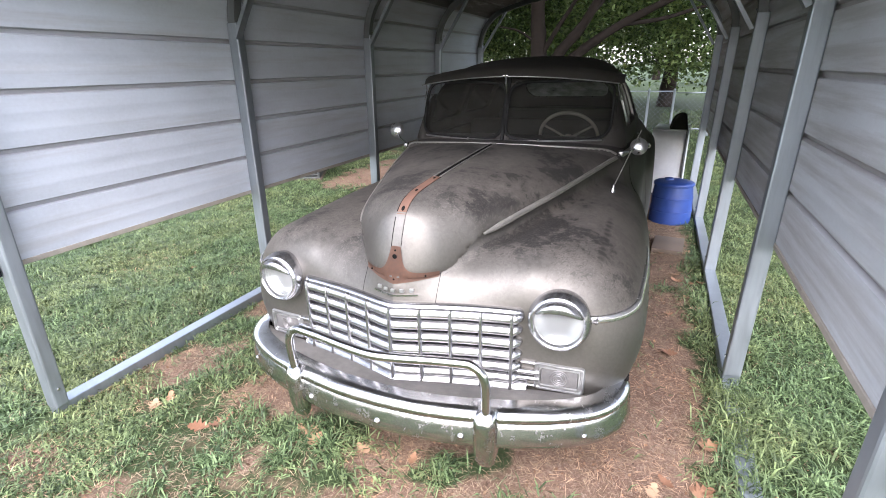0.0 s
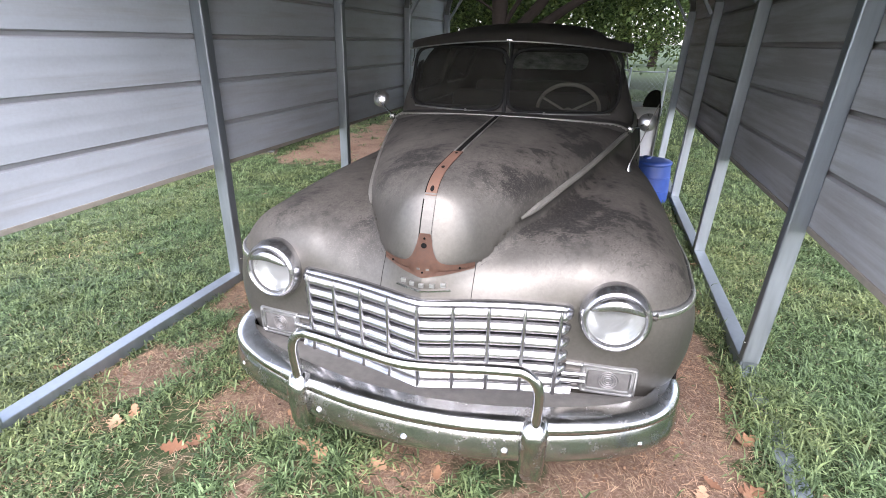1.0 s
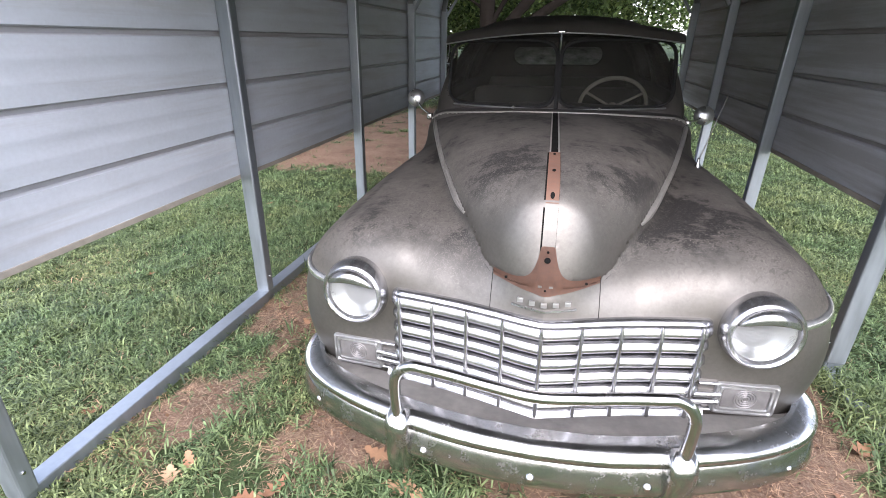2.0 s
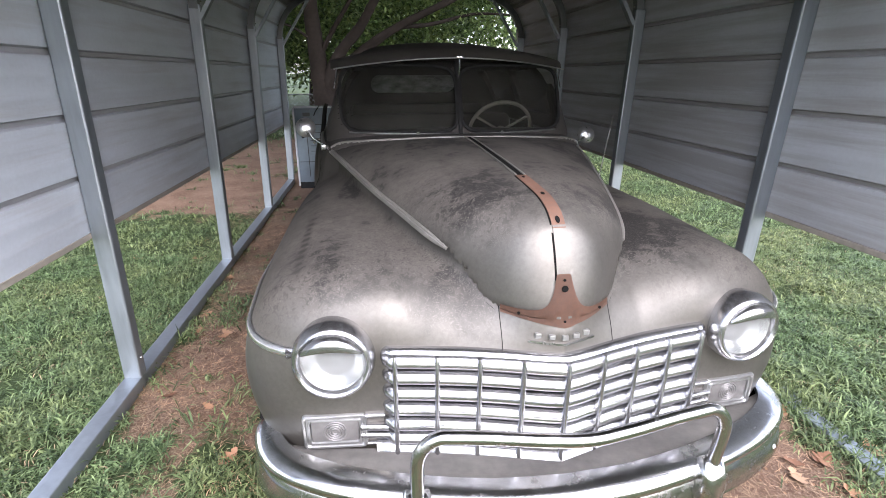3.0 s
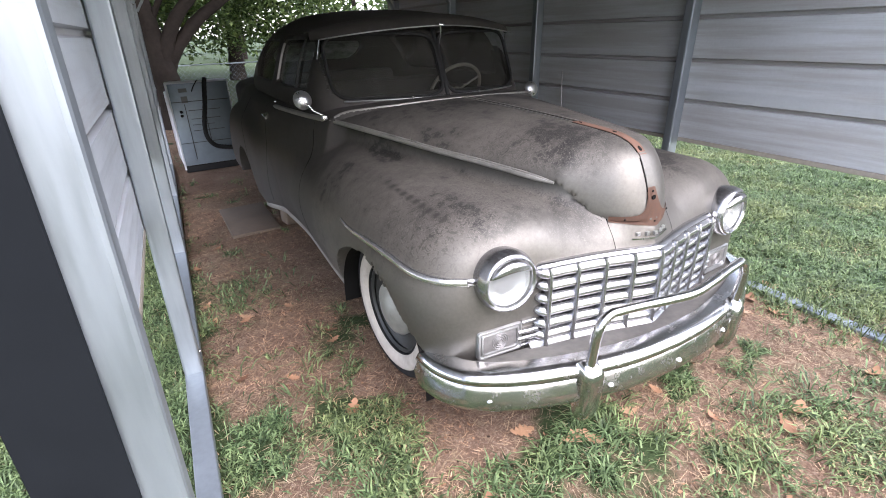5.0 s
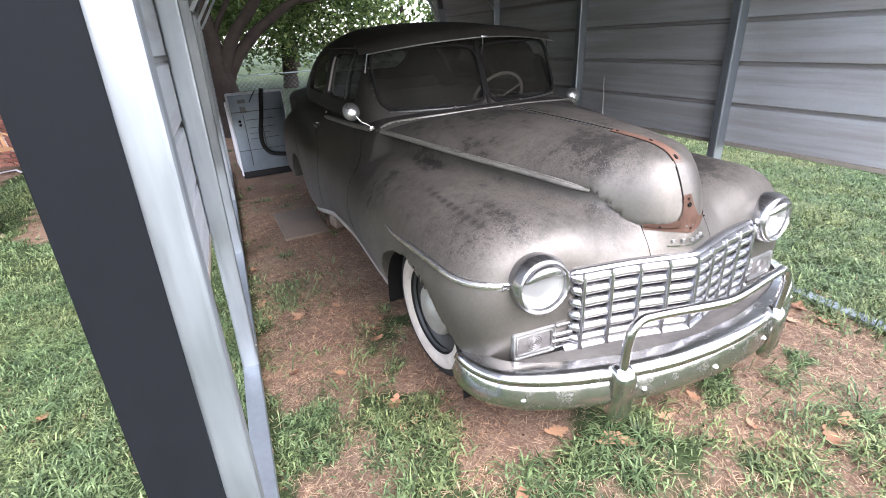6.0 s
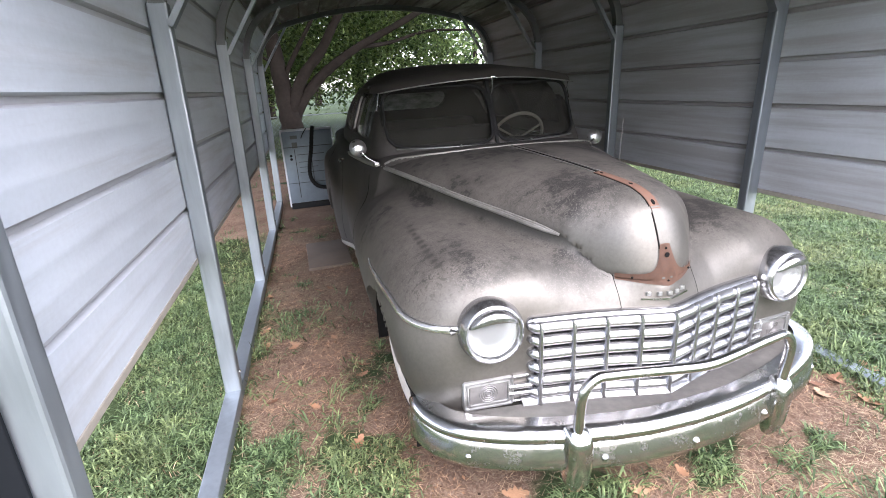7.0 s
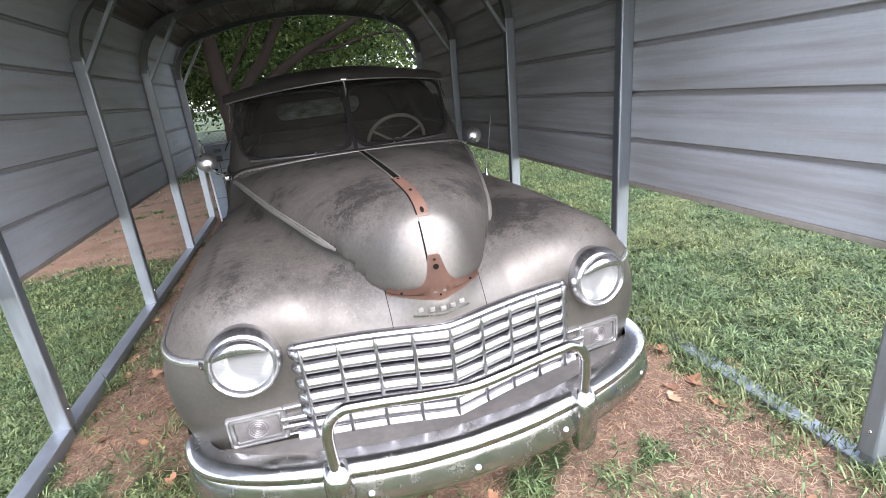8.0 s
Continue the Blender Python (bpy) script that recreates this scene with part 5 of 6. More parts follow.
        on_car("door_handle", bm, MOULD2)
        bm = lathe(bmesh.new(), [(0, 0.012), (0.010, 0.010), (0.013, 0.0)], 12, pose(s * side_at(4.26, 1.09), 4.26, 1.09, 0, 90 * s, 0))
        on_car("door_lock", bm, CHROME)
        path = [(s * (side_at(y, 0.245) + 0.002), y, 0.245) for y in np.linspace(2.80, 4.75, 20)]
        on_car("rocker_strip", strip(bmesh.new(), path, [(s, 0, 0)] * 20, half_round(0.02, 0.008)), MOULD)
        # mirror on the door post
        bx, by, bz = (0.765, 3.25, 1.085) if s < 0 else (0.745, 3.27, 1.08)
        hx, hy, hz = (0.862, 3.285, 1.197) if s < 0 else (0.845, 3.335, 1.125)
        m = pose(s * hx, hy, hz, 72, 0, -8 * s)
        mirror = on_car("mirror", lathe(bmesh.new(), [(0, 0.026), (0.021, 0.024), (0.040, 0.016), (0.052, 0.002), (0.055, -0.006), (0.052, -0.010), (0, -0.010)], 28, m), DULL2, "small round chrome door mirror", 50)
        on_car("arm", tube(bmesh.new(), [(s * hx, hy - 0.012, hz), (s * (hx * 0.55 + bx * 0.45), hy - 0.03, hz * 0.5 + bz * 0.5 - 0.006), (s * bx, by - 0.012, bz + 0.018)], 0.006, 8), CHROME, "", 50, mirror)
        on_car("clamp", boxed(s * bx - 0.016, s * bx + 0.016, by - 0.03, by + 0.012, bz - 0.012, bz + 0.024, 0.006), CHROME, "", 50, mirror)
    # split post of the windscreen
    path = [(0, float(screen_y(np.array(0.0), np.array(z))) - 0.004, z) for z in np.linspace(1.165, 1.55, 8)]
    on_car("windscreen_post", strip(bmesh.new(), path, [(0, -1, 0.4)] * 8, half_round(0.012, 0.008)), BLACK)
    # rear panes
    for s in (-1, 1):
        bm = bmesh.new()
        g = []
        for x in np.linspace(0.0, 0.50, 8):
            col = []
            for z in np.linspace(1.27, 1.48, 5):
                y = bisect(lambda q: cabin_solid(x + 0 * q, q, z + 0 * q), 6.6, 5.0)
                col.append(bm.verts.new((s * x, y - 0.022, z)))
            g.append(col)
        for a, b in zip(g, g[1:]):
            for j in range(4):
                bm.faces.new((a[j], b[j], b[j + 1], a[j + 1]))
        on_car("rear_pane", bm, REARGLASS).visible_shadow = False
    # sun visor over the windscreen
    bm = bmesh.new()
    rows = []
    for x in np.linspace(-0.715, 0.715, 41):
        a = abs(x) / 0.715
        yf = 3.175 + 0.23 * a ** 1.6 + 0.10 * max(0, a - 0.9) * 10 * max(0, a - 0.9) * 10
        zf = 1.580 - 0.060 * a ** 1.8
        yr = 3.52 + 0.10 * a ** 2
        zr = 1.640 - 0.095 * a ** 2.1
        row = []
        for t in np.linspace(0, 1, 9):
            y = yf + (yr - yf) * t
            z = zf + (zr - zf) * t + 0.026 * math.sin(math.pi * t ** 0.8) - (0.014 if t == 0 else 0)
            row.append(bm.verts.new((x, y + (0.004 if t == 0 else 0), z)))
        rows.append(row)
    for r0, r1 in zip(rows, rows[1:]):
        for j in range(8):
            bm.faces.new((r0[j], r1[j], r1[j + 1], r0[j + 1]))
    bmesh.ops.recalc_face_normals(bm, faces=bm.faces)
    bmesh.ops.solidify(bm, geom=bm.faces[:], thickness=0.004)
    visor = on_car("sun_visor", bm, PAINT, "dusty grey metal visor over the windscreen", 50)
    path = []
    for x in np.linspace(-0.69, 0.69, 40):
        a = abs(x) / 0.715
        path.append((x, 3.175 + 0.23 * a ** 1.6 + 0.002, 1.580 - 0.060 * a ** 1.8 - 0.016))
    on_car("visor_edge", tube(bmesh.new(), path, 0.0038, 8), DULL, "thin chrome lip", 50, visor)
    on_car("visor_clip", boxed(-0.018, 0.018, 3.165, 3.195, 1.562, 1.574, 0.002), CHROME, "", 40, visor)
    on_car("visor_brace", tube(bmesh.new(), [(0.0, 3.185, 1.565), (0.002, 3.19, 1.51), (0.0, 3.215, 1.46)], 0.004, 6), CHROME, "", 40, visor)
    for s in (-1, 1):
        on_car("visor_bracket", tube(bmesh.new(), [(s * 0.675, 3.44, 1.52), (s * 0.682, 3.46, 1.47), (s * 0.70, 3.46, 1.40)], 0.004, 6), CHROME, "", 40, visor)
        on_car("drip_rail", strip(bmesh.new(), [(s * (bisect(lambda q: cabin_solid(q, y + 0 * q, z + 0 * q), 1.0, 0.2) + 0.001), y, z) for y in np.linspace(3.45, 5.3, 16) for z in (1.545 + 0.0 * y,)], [(s, 0, 0)] * 16, half_round(0.008, 0.010)), PAINT)
    # A radio mast on the fender
    bx, by = 0.737, 2.885
    bz = top_at(bx, by)
    mast = on_car("radio_mast", lathe(bmesh.new(), [(0.016, 0.0), (0.015, 0.012), (0.008, 0.02), (0.007, 0.045), (0, 0.05)], 14, pose(bx, by, bz)), CHROME, "thin radio mast leaning back")
    on_car("rod", tube(bmesh.new(), [(bx, by, bz + 0.03), (bx + 0.115, by + 0.14, bz + 0.34)], 0.0028, 6), MOULD, "", 50, mast)
    # inside
    sw = pose(0.36, 3.62, 1.135, -60, 0, 0)
    wheel = on_car("steering_wheel", lathe_torus(0.205, 0.012, sw), IVORY, "pale ivory steering wheel", 60)
    for a in (90, 210, 330):
        on_car("spoke", tube(bmesh.new(), [sw @ Vector((0, 0, -0.02)), sw @ Vector((0.205 * math.cos(radians(a)), 0.205 * math.sin(radians(a)), 0))], 0.008, 8), IVORY, "", 60, wheel)
    on_car("hub", lathe(bmesh.new(), [(0, 0.0), (0.03, -0.005), (0.035, -0.03), (0.02, -0.05)], 20, sw), IVORY, "", 60, wheel)
    on_car("steering_column", tube(bmesh.new(), [sw @ Vector((0, 0, -0.03)), sw @ Vector((0, 0, -0.45))], 0.022, 10), RIM)
    on_car("dashboard", boxed(-0.68, 0.68, 3.36, 3.50, 0.95, 1.16, 0.04), RIM)
    for y, z in ((4.28, 1.20), (5.25, 1.22)):
        on_car("seat_back", boxed(-0.66, 0.66, y, y + 0.16, 0.62, z, 0.06, Matrix.Translation((0, y, 0.6)) @ pose(0, 0, 0, -8) @ Matrix.Translation((0, -y, -0.6))), CLOTH)
        on_car("seat", boxed(-0.66, 0.66, y - 0.52, y + 0.05, 0.46, 0.66, 0.06), CLOTH)
    on_car("headliner", boxed(-0.52, 0.52, 3.6, 5.3, 1.575, 1.585, 0.003), CLOTH)


def lathe_torus(r, q, m):
    prof = [(r + q * math.cos(2 * math.pi * k / 10), q * math.sin(2 * math.pi * k / 10)) for k in range(11)]
    return lathe(bmesh.new(), prof, 48, m)


build_cabin()


# ---- yard: appliances and clutter ----
def build_washer():
    ob = thing("washing_machine", pose(-1.24, 7.12, 0.0, 0, 0, 3), "white washing machine with its zinc back and black drain hose showing", "washing machine")
    part("cabinet", boxed(-0.345, 0.345, 0.0, 0.66, 0.085, 0.93, 0.012), WHITE, ob)
    part("back_panel", boxed(-0.325, 0.325, -0.012, 0.004, 0.09, 1.055, 0.004), ZINC, ob, "grey zinc back panel with pressed ribs")
    part("edge_trim", boxed(-0.347, -0.327, -0.016, 0.01, 0.04, 1.06, 0.003), WHITE, ob)
    part("base", boxed(-0.33, 0.33, 0.004, 0.62, 0.0, 0.085, 0.004), BLACK, ob)
    part("console", boxed(-0.345, 0.345, 0.0, 0.16, 0.93, 1.075, 0.02), WHITE, ob)
    # ribs take a dark colour that paints the shading of the pressed seams
    for x0, x1, z0, z1 in ((-0.325, 0.31, 0.845, 0.853), (-0.19, -0.182, 0.16, 0.82), (-0.16, 0.20, 0.74, 0.747), (-0.15, 0.18, 0.64, 0.646), (-0.15, 0.20, 0.50, 0.506), (0.02, 0.027, 0.36, 0.64), (-0.32, 0.28, 0.36, 0.366), (-0.15, 0.1, 0.57, 0.575)):
        part("shaded_rib", boxed(x0, x1, -0.019, -0.010, z0, z1, 0.002), RIM, ob)
    for x0, x1, z0, z1 in ((-0.21, -0.14, 0.835, 0.91), (-0.22, -0.13, 0.955, 1.0)):
        part("access_plate", boxed(x0, x1, -0.018, -0.010, z0, z1, 0.003), GREYPLASTIC, ob)
    for z in (0.735, 0.69):
        part("valve", lathe(bmesh.new(), [(0, 0.03), (0.014, 0.03), (0.018, 0.0)], 12, pose(-0.24, -0.012, z, 90)), BLACK, ob)
    hose = smooth_path([(0.09, -0.03, 1.11), (0.07, -0.045, 1.03), (0.03, -0.05, 0.80), (-0.02, -0.05, 0.58), (-0.02, -0.05, 0.42), (0.05, -0.055, 0.31), (0.18, -0.05, 0.27), (0.32, -0.03, 0.25)], 8)
    part("drain_hose", tube(bmesh.new(), hose, 0.026, 10, [1 + 0.08 * (k % 2) for k in range(len(hose))]), BLACK, ob, "black corrugated drain hose")
    part("power_cord", tube(bmesh.new(), smooth_path([(-0.02, -0.02, 1.06), (0.0, -0.05, 1.085), (-0.05, -0.04, 1.02), (-0.08, -0.02, 0.96)], 6), 0.006, 6), BLACK, ob)
    for x in (-0.28, 0.28):
        for y in (0.06, 0.58):
            part("foot", lathe(bmesh.new(), [(0.02, -0.0), (0.02, 0.02), (0.01, 0.04)], 10, pose(x, y, 0)), BLACK, ob)


def build_barrel():
    ob = thing("plastic_barrel", pose(1.13, 5.62, 0.0), "cut-down blue plastic barrel with a loose lid", "barrel")
    part("wall", lathe(bmesh.new(), [(0, 0.0), (0.195, 0.0), (0.208, 0.010), (0.209, 0.135), (0.212, 0.138), (0.212, 0.146), (0.208, 0.149), (0.203, 0.275), (0.206, 0.278), (0.206, 0.286), (0.202, 0.289), (0.186, 0.42), (0.180, 0.425)], 40), BLUE, ob, "", 12)
    part("lid", lathe(bmesh.new(), [(0.196, 0.405), (0.200, 0.412), (0.200, 0.432), (0.19, 0.440), (0.12, 0.446), (0.05, 0.444), (0, 0.447)], 40), BLUE, ob)
    part("bung", lathe(bmesh.new(), [(0.045, 0.44), (0.045, 0.462), (0.03, 0.466), (0, 0.466)], 16, pose(-0.05, 0.06, 0)), BLUE, ob)


def build_appliance():
    ob = thing("old_dryer", pose(1.04, 6.75, 0.0, 0, 0, -6), "old white appliance cabinet with a warped top panel", "dryer")
    part("cabinet", boxed(-0.20, 0.20, 0.0, 0.6, 0.03, 0.83, 0.012), WHITE, ob)
    part("top", boxed(-0.205, 0.205, -0.012, 0.61, 0.83, 0.85, 0.006), WHITE, ob)
    part("side_flange", boxed(0.19, 0.215, -0.03, 0.0, 0.05, 0.85, 0.003), GREYPLASTIC, ob)
    bm = bmesh.new()
    pts = [(0.0, 0.0)] + [(0.12 - 0.12 * math.cos(a), 0.20 * math.sin(a)) for a in np.linspace(0.1, math.pi * 0.62, 12)] + [(0.2, 0.0)]
    f = [bm.verts.new((x, -0.01, 0.852 + z)) for x, z in pts]
    bmesh.ops.solidify(bm, geom=[bm.faces.new(f)], thickness=0.02)
    part("curved_panel", bm, CLOTH, ob, "grey curved end panel with a black rim")
    part("rim", tube(bmesh.new(), [(x, -0.015, 0.852 + z) for x, z in pts[1:]] + [(0.205, -0.02, 0.7)], 0.008, 6), BLACK, ob)
    part("base", boxed(-0.19, 0.19, 0.02, 0.58, 0.0, 0.035, 0.004), BLACK, ob)


def build_slabs():
    bm = boxed(-0.20, 0.20, -0.40, 0.40, -0.01, 0.022, 0.006)
    slab = tagged(part("paving_slab", bm, CONCRETE, None, "", 40), "worn tan board lying flat on bare earth", "slab")
    slab.matrix_world = pose(-1.17, 4.90, 0.0, 0, 0, 2)
    bm = boxed(-0.13, 0.13, -0.20, 0.20, -0.01, 0.045, 0.006)
    block = tagged(part("concrete_block", bm, CONCRETE, None, "", 40), "flat concrete block sunk in bare earth", "block")
    block.matrix_world = pose(1.12, 4.72, 0.0, 0, 0, -4)
    # stand under the sill
    ob = thing("jack_stand", pose(-0.86, 4.62, 0.0, 0, 0, 10), "pale stone block propped under the car sill", "block")
    part("block", boxed(-0.05, 0.05, -0.08, 0.08, 0.0, 0.15, 0.02), CONCRETE, ob)
    part("wedge", boxed(-0.045, 0.045, -0.06, 0.05, 0.15, 0.19, 0.01), WOOD, ob)


build_washer()
build_barrel()
build_appliance()
build_slabs()


# ---- house side ----
def build_house():
    ob = thing("house_wall", pose(-8.0, 10.5, 0), "red brick house wall with pale mortar joints", "wall", kind="structure")
    part("wall_core", boxed(-3.6, 3.6, 0.02, 0.3, 0.0, 3.2), MORTAR, ob)
    mesh = None
    for r in range(20):
        for c in range(10):
            x = 3.6 - 0.105 - c * 0.215 - (0.1075 if r % 2 else 0)
            if mesh is None:
                b = part("brick", boxed(-0.1, 0.1, 0.0, 0.05, -0.029, 0.029, 0.004), BRICKS, ob, "", False)
                mesh = b.data
            else:
                b = new("brick", mesh)
                b.parent = ob
            b.location = (x, 0, 0.04 + r * 0.068)
    vs, fs = [], []
    for r in range(46):
        for c in range(36):
            if r < 20 and c < 10:
                continue
            x = 3.6 - 0.105 - c * 0.215 - (0.1075 if r % 2 else 0)
            if x < -3.5:
                continue
            z = 0.04 + r * 0.068
            k = len(vs)
            for dx in (-0.1, 0.1):
                for dy in (0.0, 0.05):
                    for dz in (-0.029, 0.029):
                        vs.append((x + dx, dy, z + dz))
            fs += [(k, k + 1, k + 5, k + 4), (k, k + 2, k + 3, k + 1), (k + 4, k + 5, k + 7, k + 6), (k + 1, k + 3, k + 7, k + 5), (k, k + 4, k + 6, k + 2)]
    tagged(part("brickwork", (vs, fs), BRICKS, ob, "", False), kind="stuff")
    part("eave", boxed(-4.0, 4.0, -0.7, 0.4, 3.2, 3.4, 0.01), TRIMBLACK, ob)
    part("corner_board", boxed(3.6, 3.72, 0.0, 0.32, 0.0, 3.2, 0.004), TRIMBLACK, ob)


def brick_material():
    m, n, l, p = material("varied_red_brick")
    oi = n.new("ShaderNodeObjectInfo")
    geo = n.new("ShaderNodeNewGeometry")
    add = math_node(n, l, 'FRACT', math_node(n, l, 'ADD', oi.outputs["Random"], geo.outputs["Random Per Island"]))
    fine = noise_node(n, l, 40.0, 5, 0.7)
    r = ramp(n, l, add, [(0.0, (0.13, 0.045, 0.032)), (0.5, (0.22, 0.08, 0.055)), (1.0, (0.28, 0.125, 0.085))])
    l.new(mixed(n, l, 0.35, r.outputs[0], fine.outputs[0], 'MULTIPLY'), p.inputs["Base Color"])
    p.inputs["Roughness"].default_value = 0.9
    bump(n, l, fine.outputs[0], p, 0.4, 0.004)
    return m


BRICKS = brick_material()
build_house()


def build_condenser():
    ob = thing("air_conditioner", pose(-4.46, 6.32, 0, 0, 0, 30), "grey louvred air conditioner condenser on a concrete pad", "air conditioner")
    part("pad", boxed(-0.42, 0.42, -0.42, 0.42, -0.01, 0.022, 0.006), CONCRETE, ob)
    part("core", boxed(-0.34, 0.34, -0.34, 0.34, 0.03, 0.74, 0.02), DARK, ob)
    part("top", boxed(-0.39, 0.39, -0.39, 0.39, 0.74, 0.80, 0.02), GREYPLASTIC, ob)
    part("base", boxed(-0.39, 0.39, -0.39, 0.39, 0.022, 0.05, 0.008), GREYPLASTIC, ob)
    for x in (-0.37, 0.37):
        for y in (-0.37, 0.37):
            part("corner_post", boxed(x - 0.02, x + 0.02, y - 0.02, y + 0.02, 0.045, 0.75, 0.004), GREYPLASTIC, ob)
    for k in range(13):
        z = 0.085 + k * 0.051
        for a in range(4):
            m = pose(0, 0, 0, 0, 0, 90 * a)
            part("louvre", boxed(-0.35, 0.35, -0.385, -0.355, z - 0.012, z + 0.012, 0.003, m), GREYPLASTIC, ob)


def build_chair():
    ob = thing("lawn_chair", pose(-4.95, 9.55, 0, 0, 0, -150), "brown slatted lawn chair with a bent white tube frame", "chair")
    for s in (-1, 1):
        part("frame_tube", tube(bmesh.new(), smooth_path([(s * 0.27, -0.30, 0.03), (s * 0.27, 0.25, 0.02), (s * 0.27, 0.34, 0.10), (s * 0.27, 0.25, 0.36), (s * 0.27, -0.22, 0.40), (s * 0.27, -0.46, 0.98)], 6), 0.014, 8), WHITE, ob)
        part("armrest", boxed(s * 0.27 - 0.025, s * 0.27 + 0.025, -0.22, 0.26, 0.60, 0.625, 0.008), WOOD, ob)
        part("arm_post", tube(bmesh.new(), [(s * 0.27, 0.2, 0.38), (s * 0.27, 0.2, 0.61)], 0.012, 8), WHITE, ob)
    for k in range(8):
        part("seat_slat", boxed(-0.26, 0.26, -0.20 + k * 0.06, -0.152 + k * 0.06, 0.40, 0.415, 0.004), WOOD, ob)
    for k in range(8):
        x = -0.245 + k * 0.07
        part("back_slat", boxed(x - 0.024, x + 0.024, -0.01, 0.008, 0.0, 0.62, 0.004, pose(0, -0.22, 0.40, 22)), WOOD, ob)
    part("cross_tube", tube(bmesh.new(), [(-0.27, -0.30, 0.03), (0.27, -0.30, 0.03)], 0.012, 8), WHITE, ob)


def build_bucket():
    ob = thing("bucket", pose(-5.1, 8.75, 0), "white plastic bucket standing on bare earth", "bucket")
    part("pail", lathe(bmesh.new(), [(0, 0.0), (0.13, 0.0), (0.15, 0.33), (0.16, 0.335), (0.16, 0.35), (0.145, 0.352), (0.126, 0.01), (0, 0.01)], 28), WHITE, ob)
    part("handle", tube(bmesh.new(), [(0.16 * math.cos(a), 0.16 * math.sin(a) * 0.9, 0.33 - 0.06 * math.sin(a)) for a in np.linspace(0, math.pi, 14)], 0.004, 6), TUBE, ob)


build_condenser()
build_chair()
build_bucket()


# ---- distance: fence, trees ----
def build_fence():
    y = 13.0
    ob = thing("wire_fence", pose(0, y, 0), "galvanised chain-link fence with a gate across the field", "fence")
    xs = list(np.arange(-9.0, 12.1, 2.4)) + [1.15, 1.95]
    for x in xs:
        part("post", lathe(bmesh.new(), [(0.03, 0.0), (0.026, 1.02), (0.030, 1.03), (0.02, 1.06), (0, 1.065)], 10, pose(x, 0, 0)), TUBE, ob)
    for a, b, z in ((-9, 1.15, 1.0), (1.95, 12, 1.0), (1.20, 1.90, 0.97), (1.20, 1.90, 0.16)):
        part("rail", tube(bmesh.new(), [(a, 0, z), (b, 0, z)], 0.015, 8), TUBE, ob)
    vs, fs = [], []
    step_w = 0.11
    for k in range(int(21 / step_w)):
        x = -9 + k * step_w
        for d in (1, -1):
            x2 = x + d * 0.95
            i = len(vs)
            vs += [(x - 0.0017, 0, 0.04), (x + 0.0017, 0, 0.04), (x2 + 0.0017, 0, 0.99), (x2 - 0.0017, 0, 0.99)]
            fs.append((i, i + 1, i + 2, i + 3))
    tagged(part("wire_mesh", (vs, fs), TUBE, ob, "", False), kind="stuff")


def quick_mesh(name, verts, sizes, mat, parent=None):
    """A mesh of separate small faces, all corners given in order."""
    me = bpy.data.meshes.new(name)
    n = len(verts)
    me.vertices.add(n)
    me.vertices.foreach_set("co", np.asarray(verts, np.float32).ravel())
    me.loops.add(n)
    me.loops.foreach_set("vertex_index", np.arange(n, dtype=np.int32))
    me.polygons.add(len(sizes))
    start = np.concatenate([[0], np.cumsum(sizes)[:-1]]).astype(np.int32)
    me.polygons.foreach_set("loop_start", start)
    me.materials.append(mat)
    me.update()
    me.validate()
    ob = new(name, me)
    if parent:
        ob.parent = parent
    return ob


def leaf_cloud(rng, centres, spread, per, size):
    """Diamond leaves, bent at the middle, round many centres."""
    n = len(centres) * per
    c = np.repeat(centres, per, 0) + rng.normal(0, 1, (n, 3)) * spread
    a = rng.uniform(0, 2 * math.pi, n)
    tilt = rng.normal(-0.35, 0.5, n)
    d = np.stack([np.cos(a) * np.cos(tilt), np.sin(a) * np.cos(tilt), np.sin(tilt)], 1)
    w = np.cross(d, rng.normal(0, 0.35, (n, 3)) + np.array([0, 0, 1.0]))
    w /= np.linalg.norm(w, axis=1, keepdims=True)
    s = (size * rng.uniform(0.6, 1.3, n))[:, None]
    q = np.stack([c - d * s * 0.5, c + w * s * 0.30, c + d * s * 0.5, c - w * s * 0.30], 1)
    return q.reshape(-1, 3), np.full(n, 4)


def limb(bm, pts, r0, r1, seed, n=12):
    path = smooth_path(pts, 7)
    rng = random.Random(seed)
    k = len(path)
    sc = [(r0 + (r1 - r0) * i / (k - 1)) * (1 + rng.uniform(-0.06, 0.06)) for i in range(k)]
    return tube(bm, path, 1.0, n, sc)


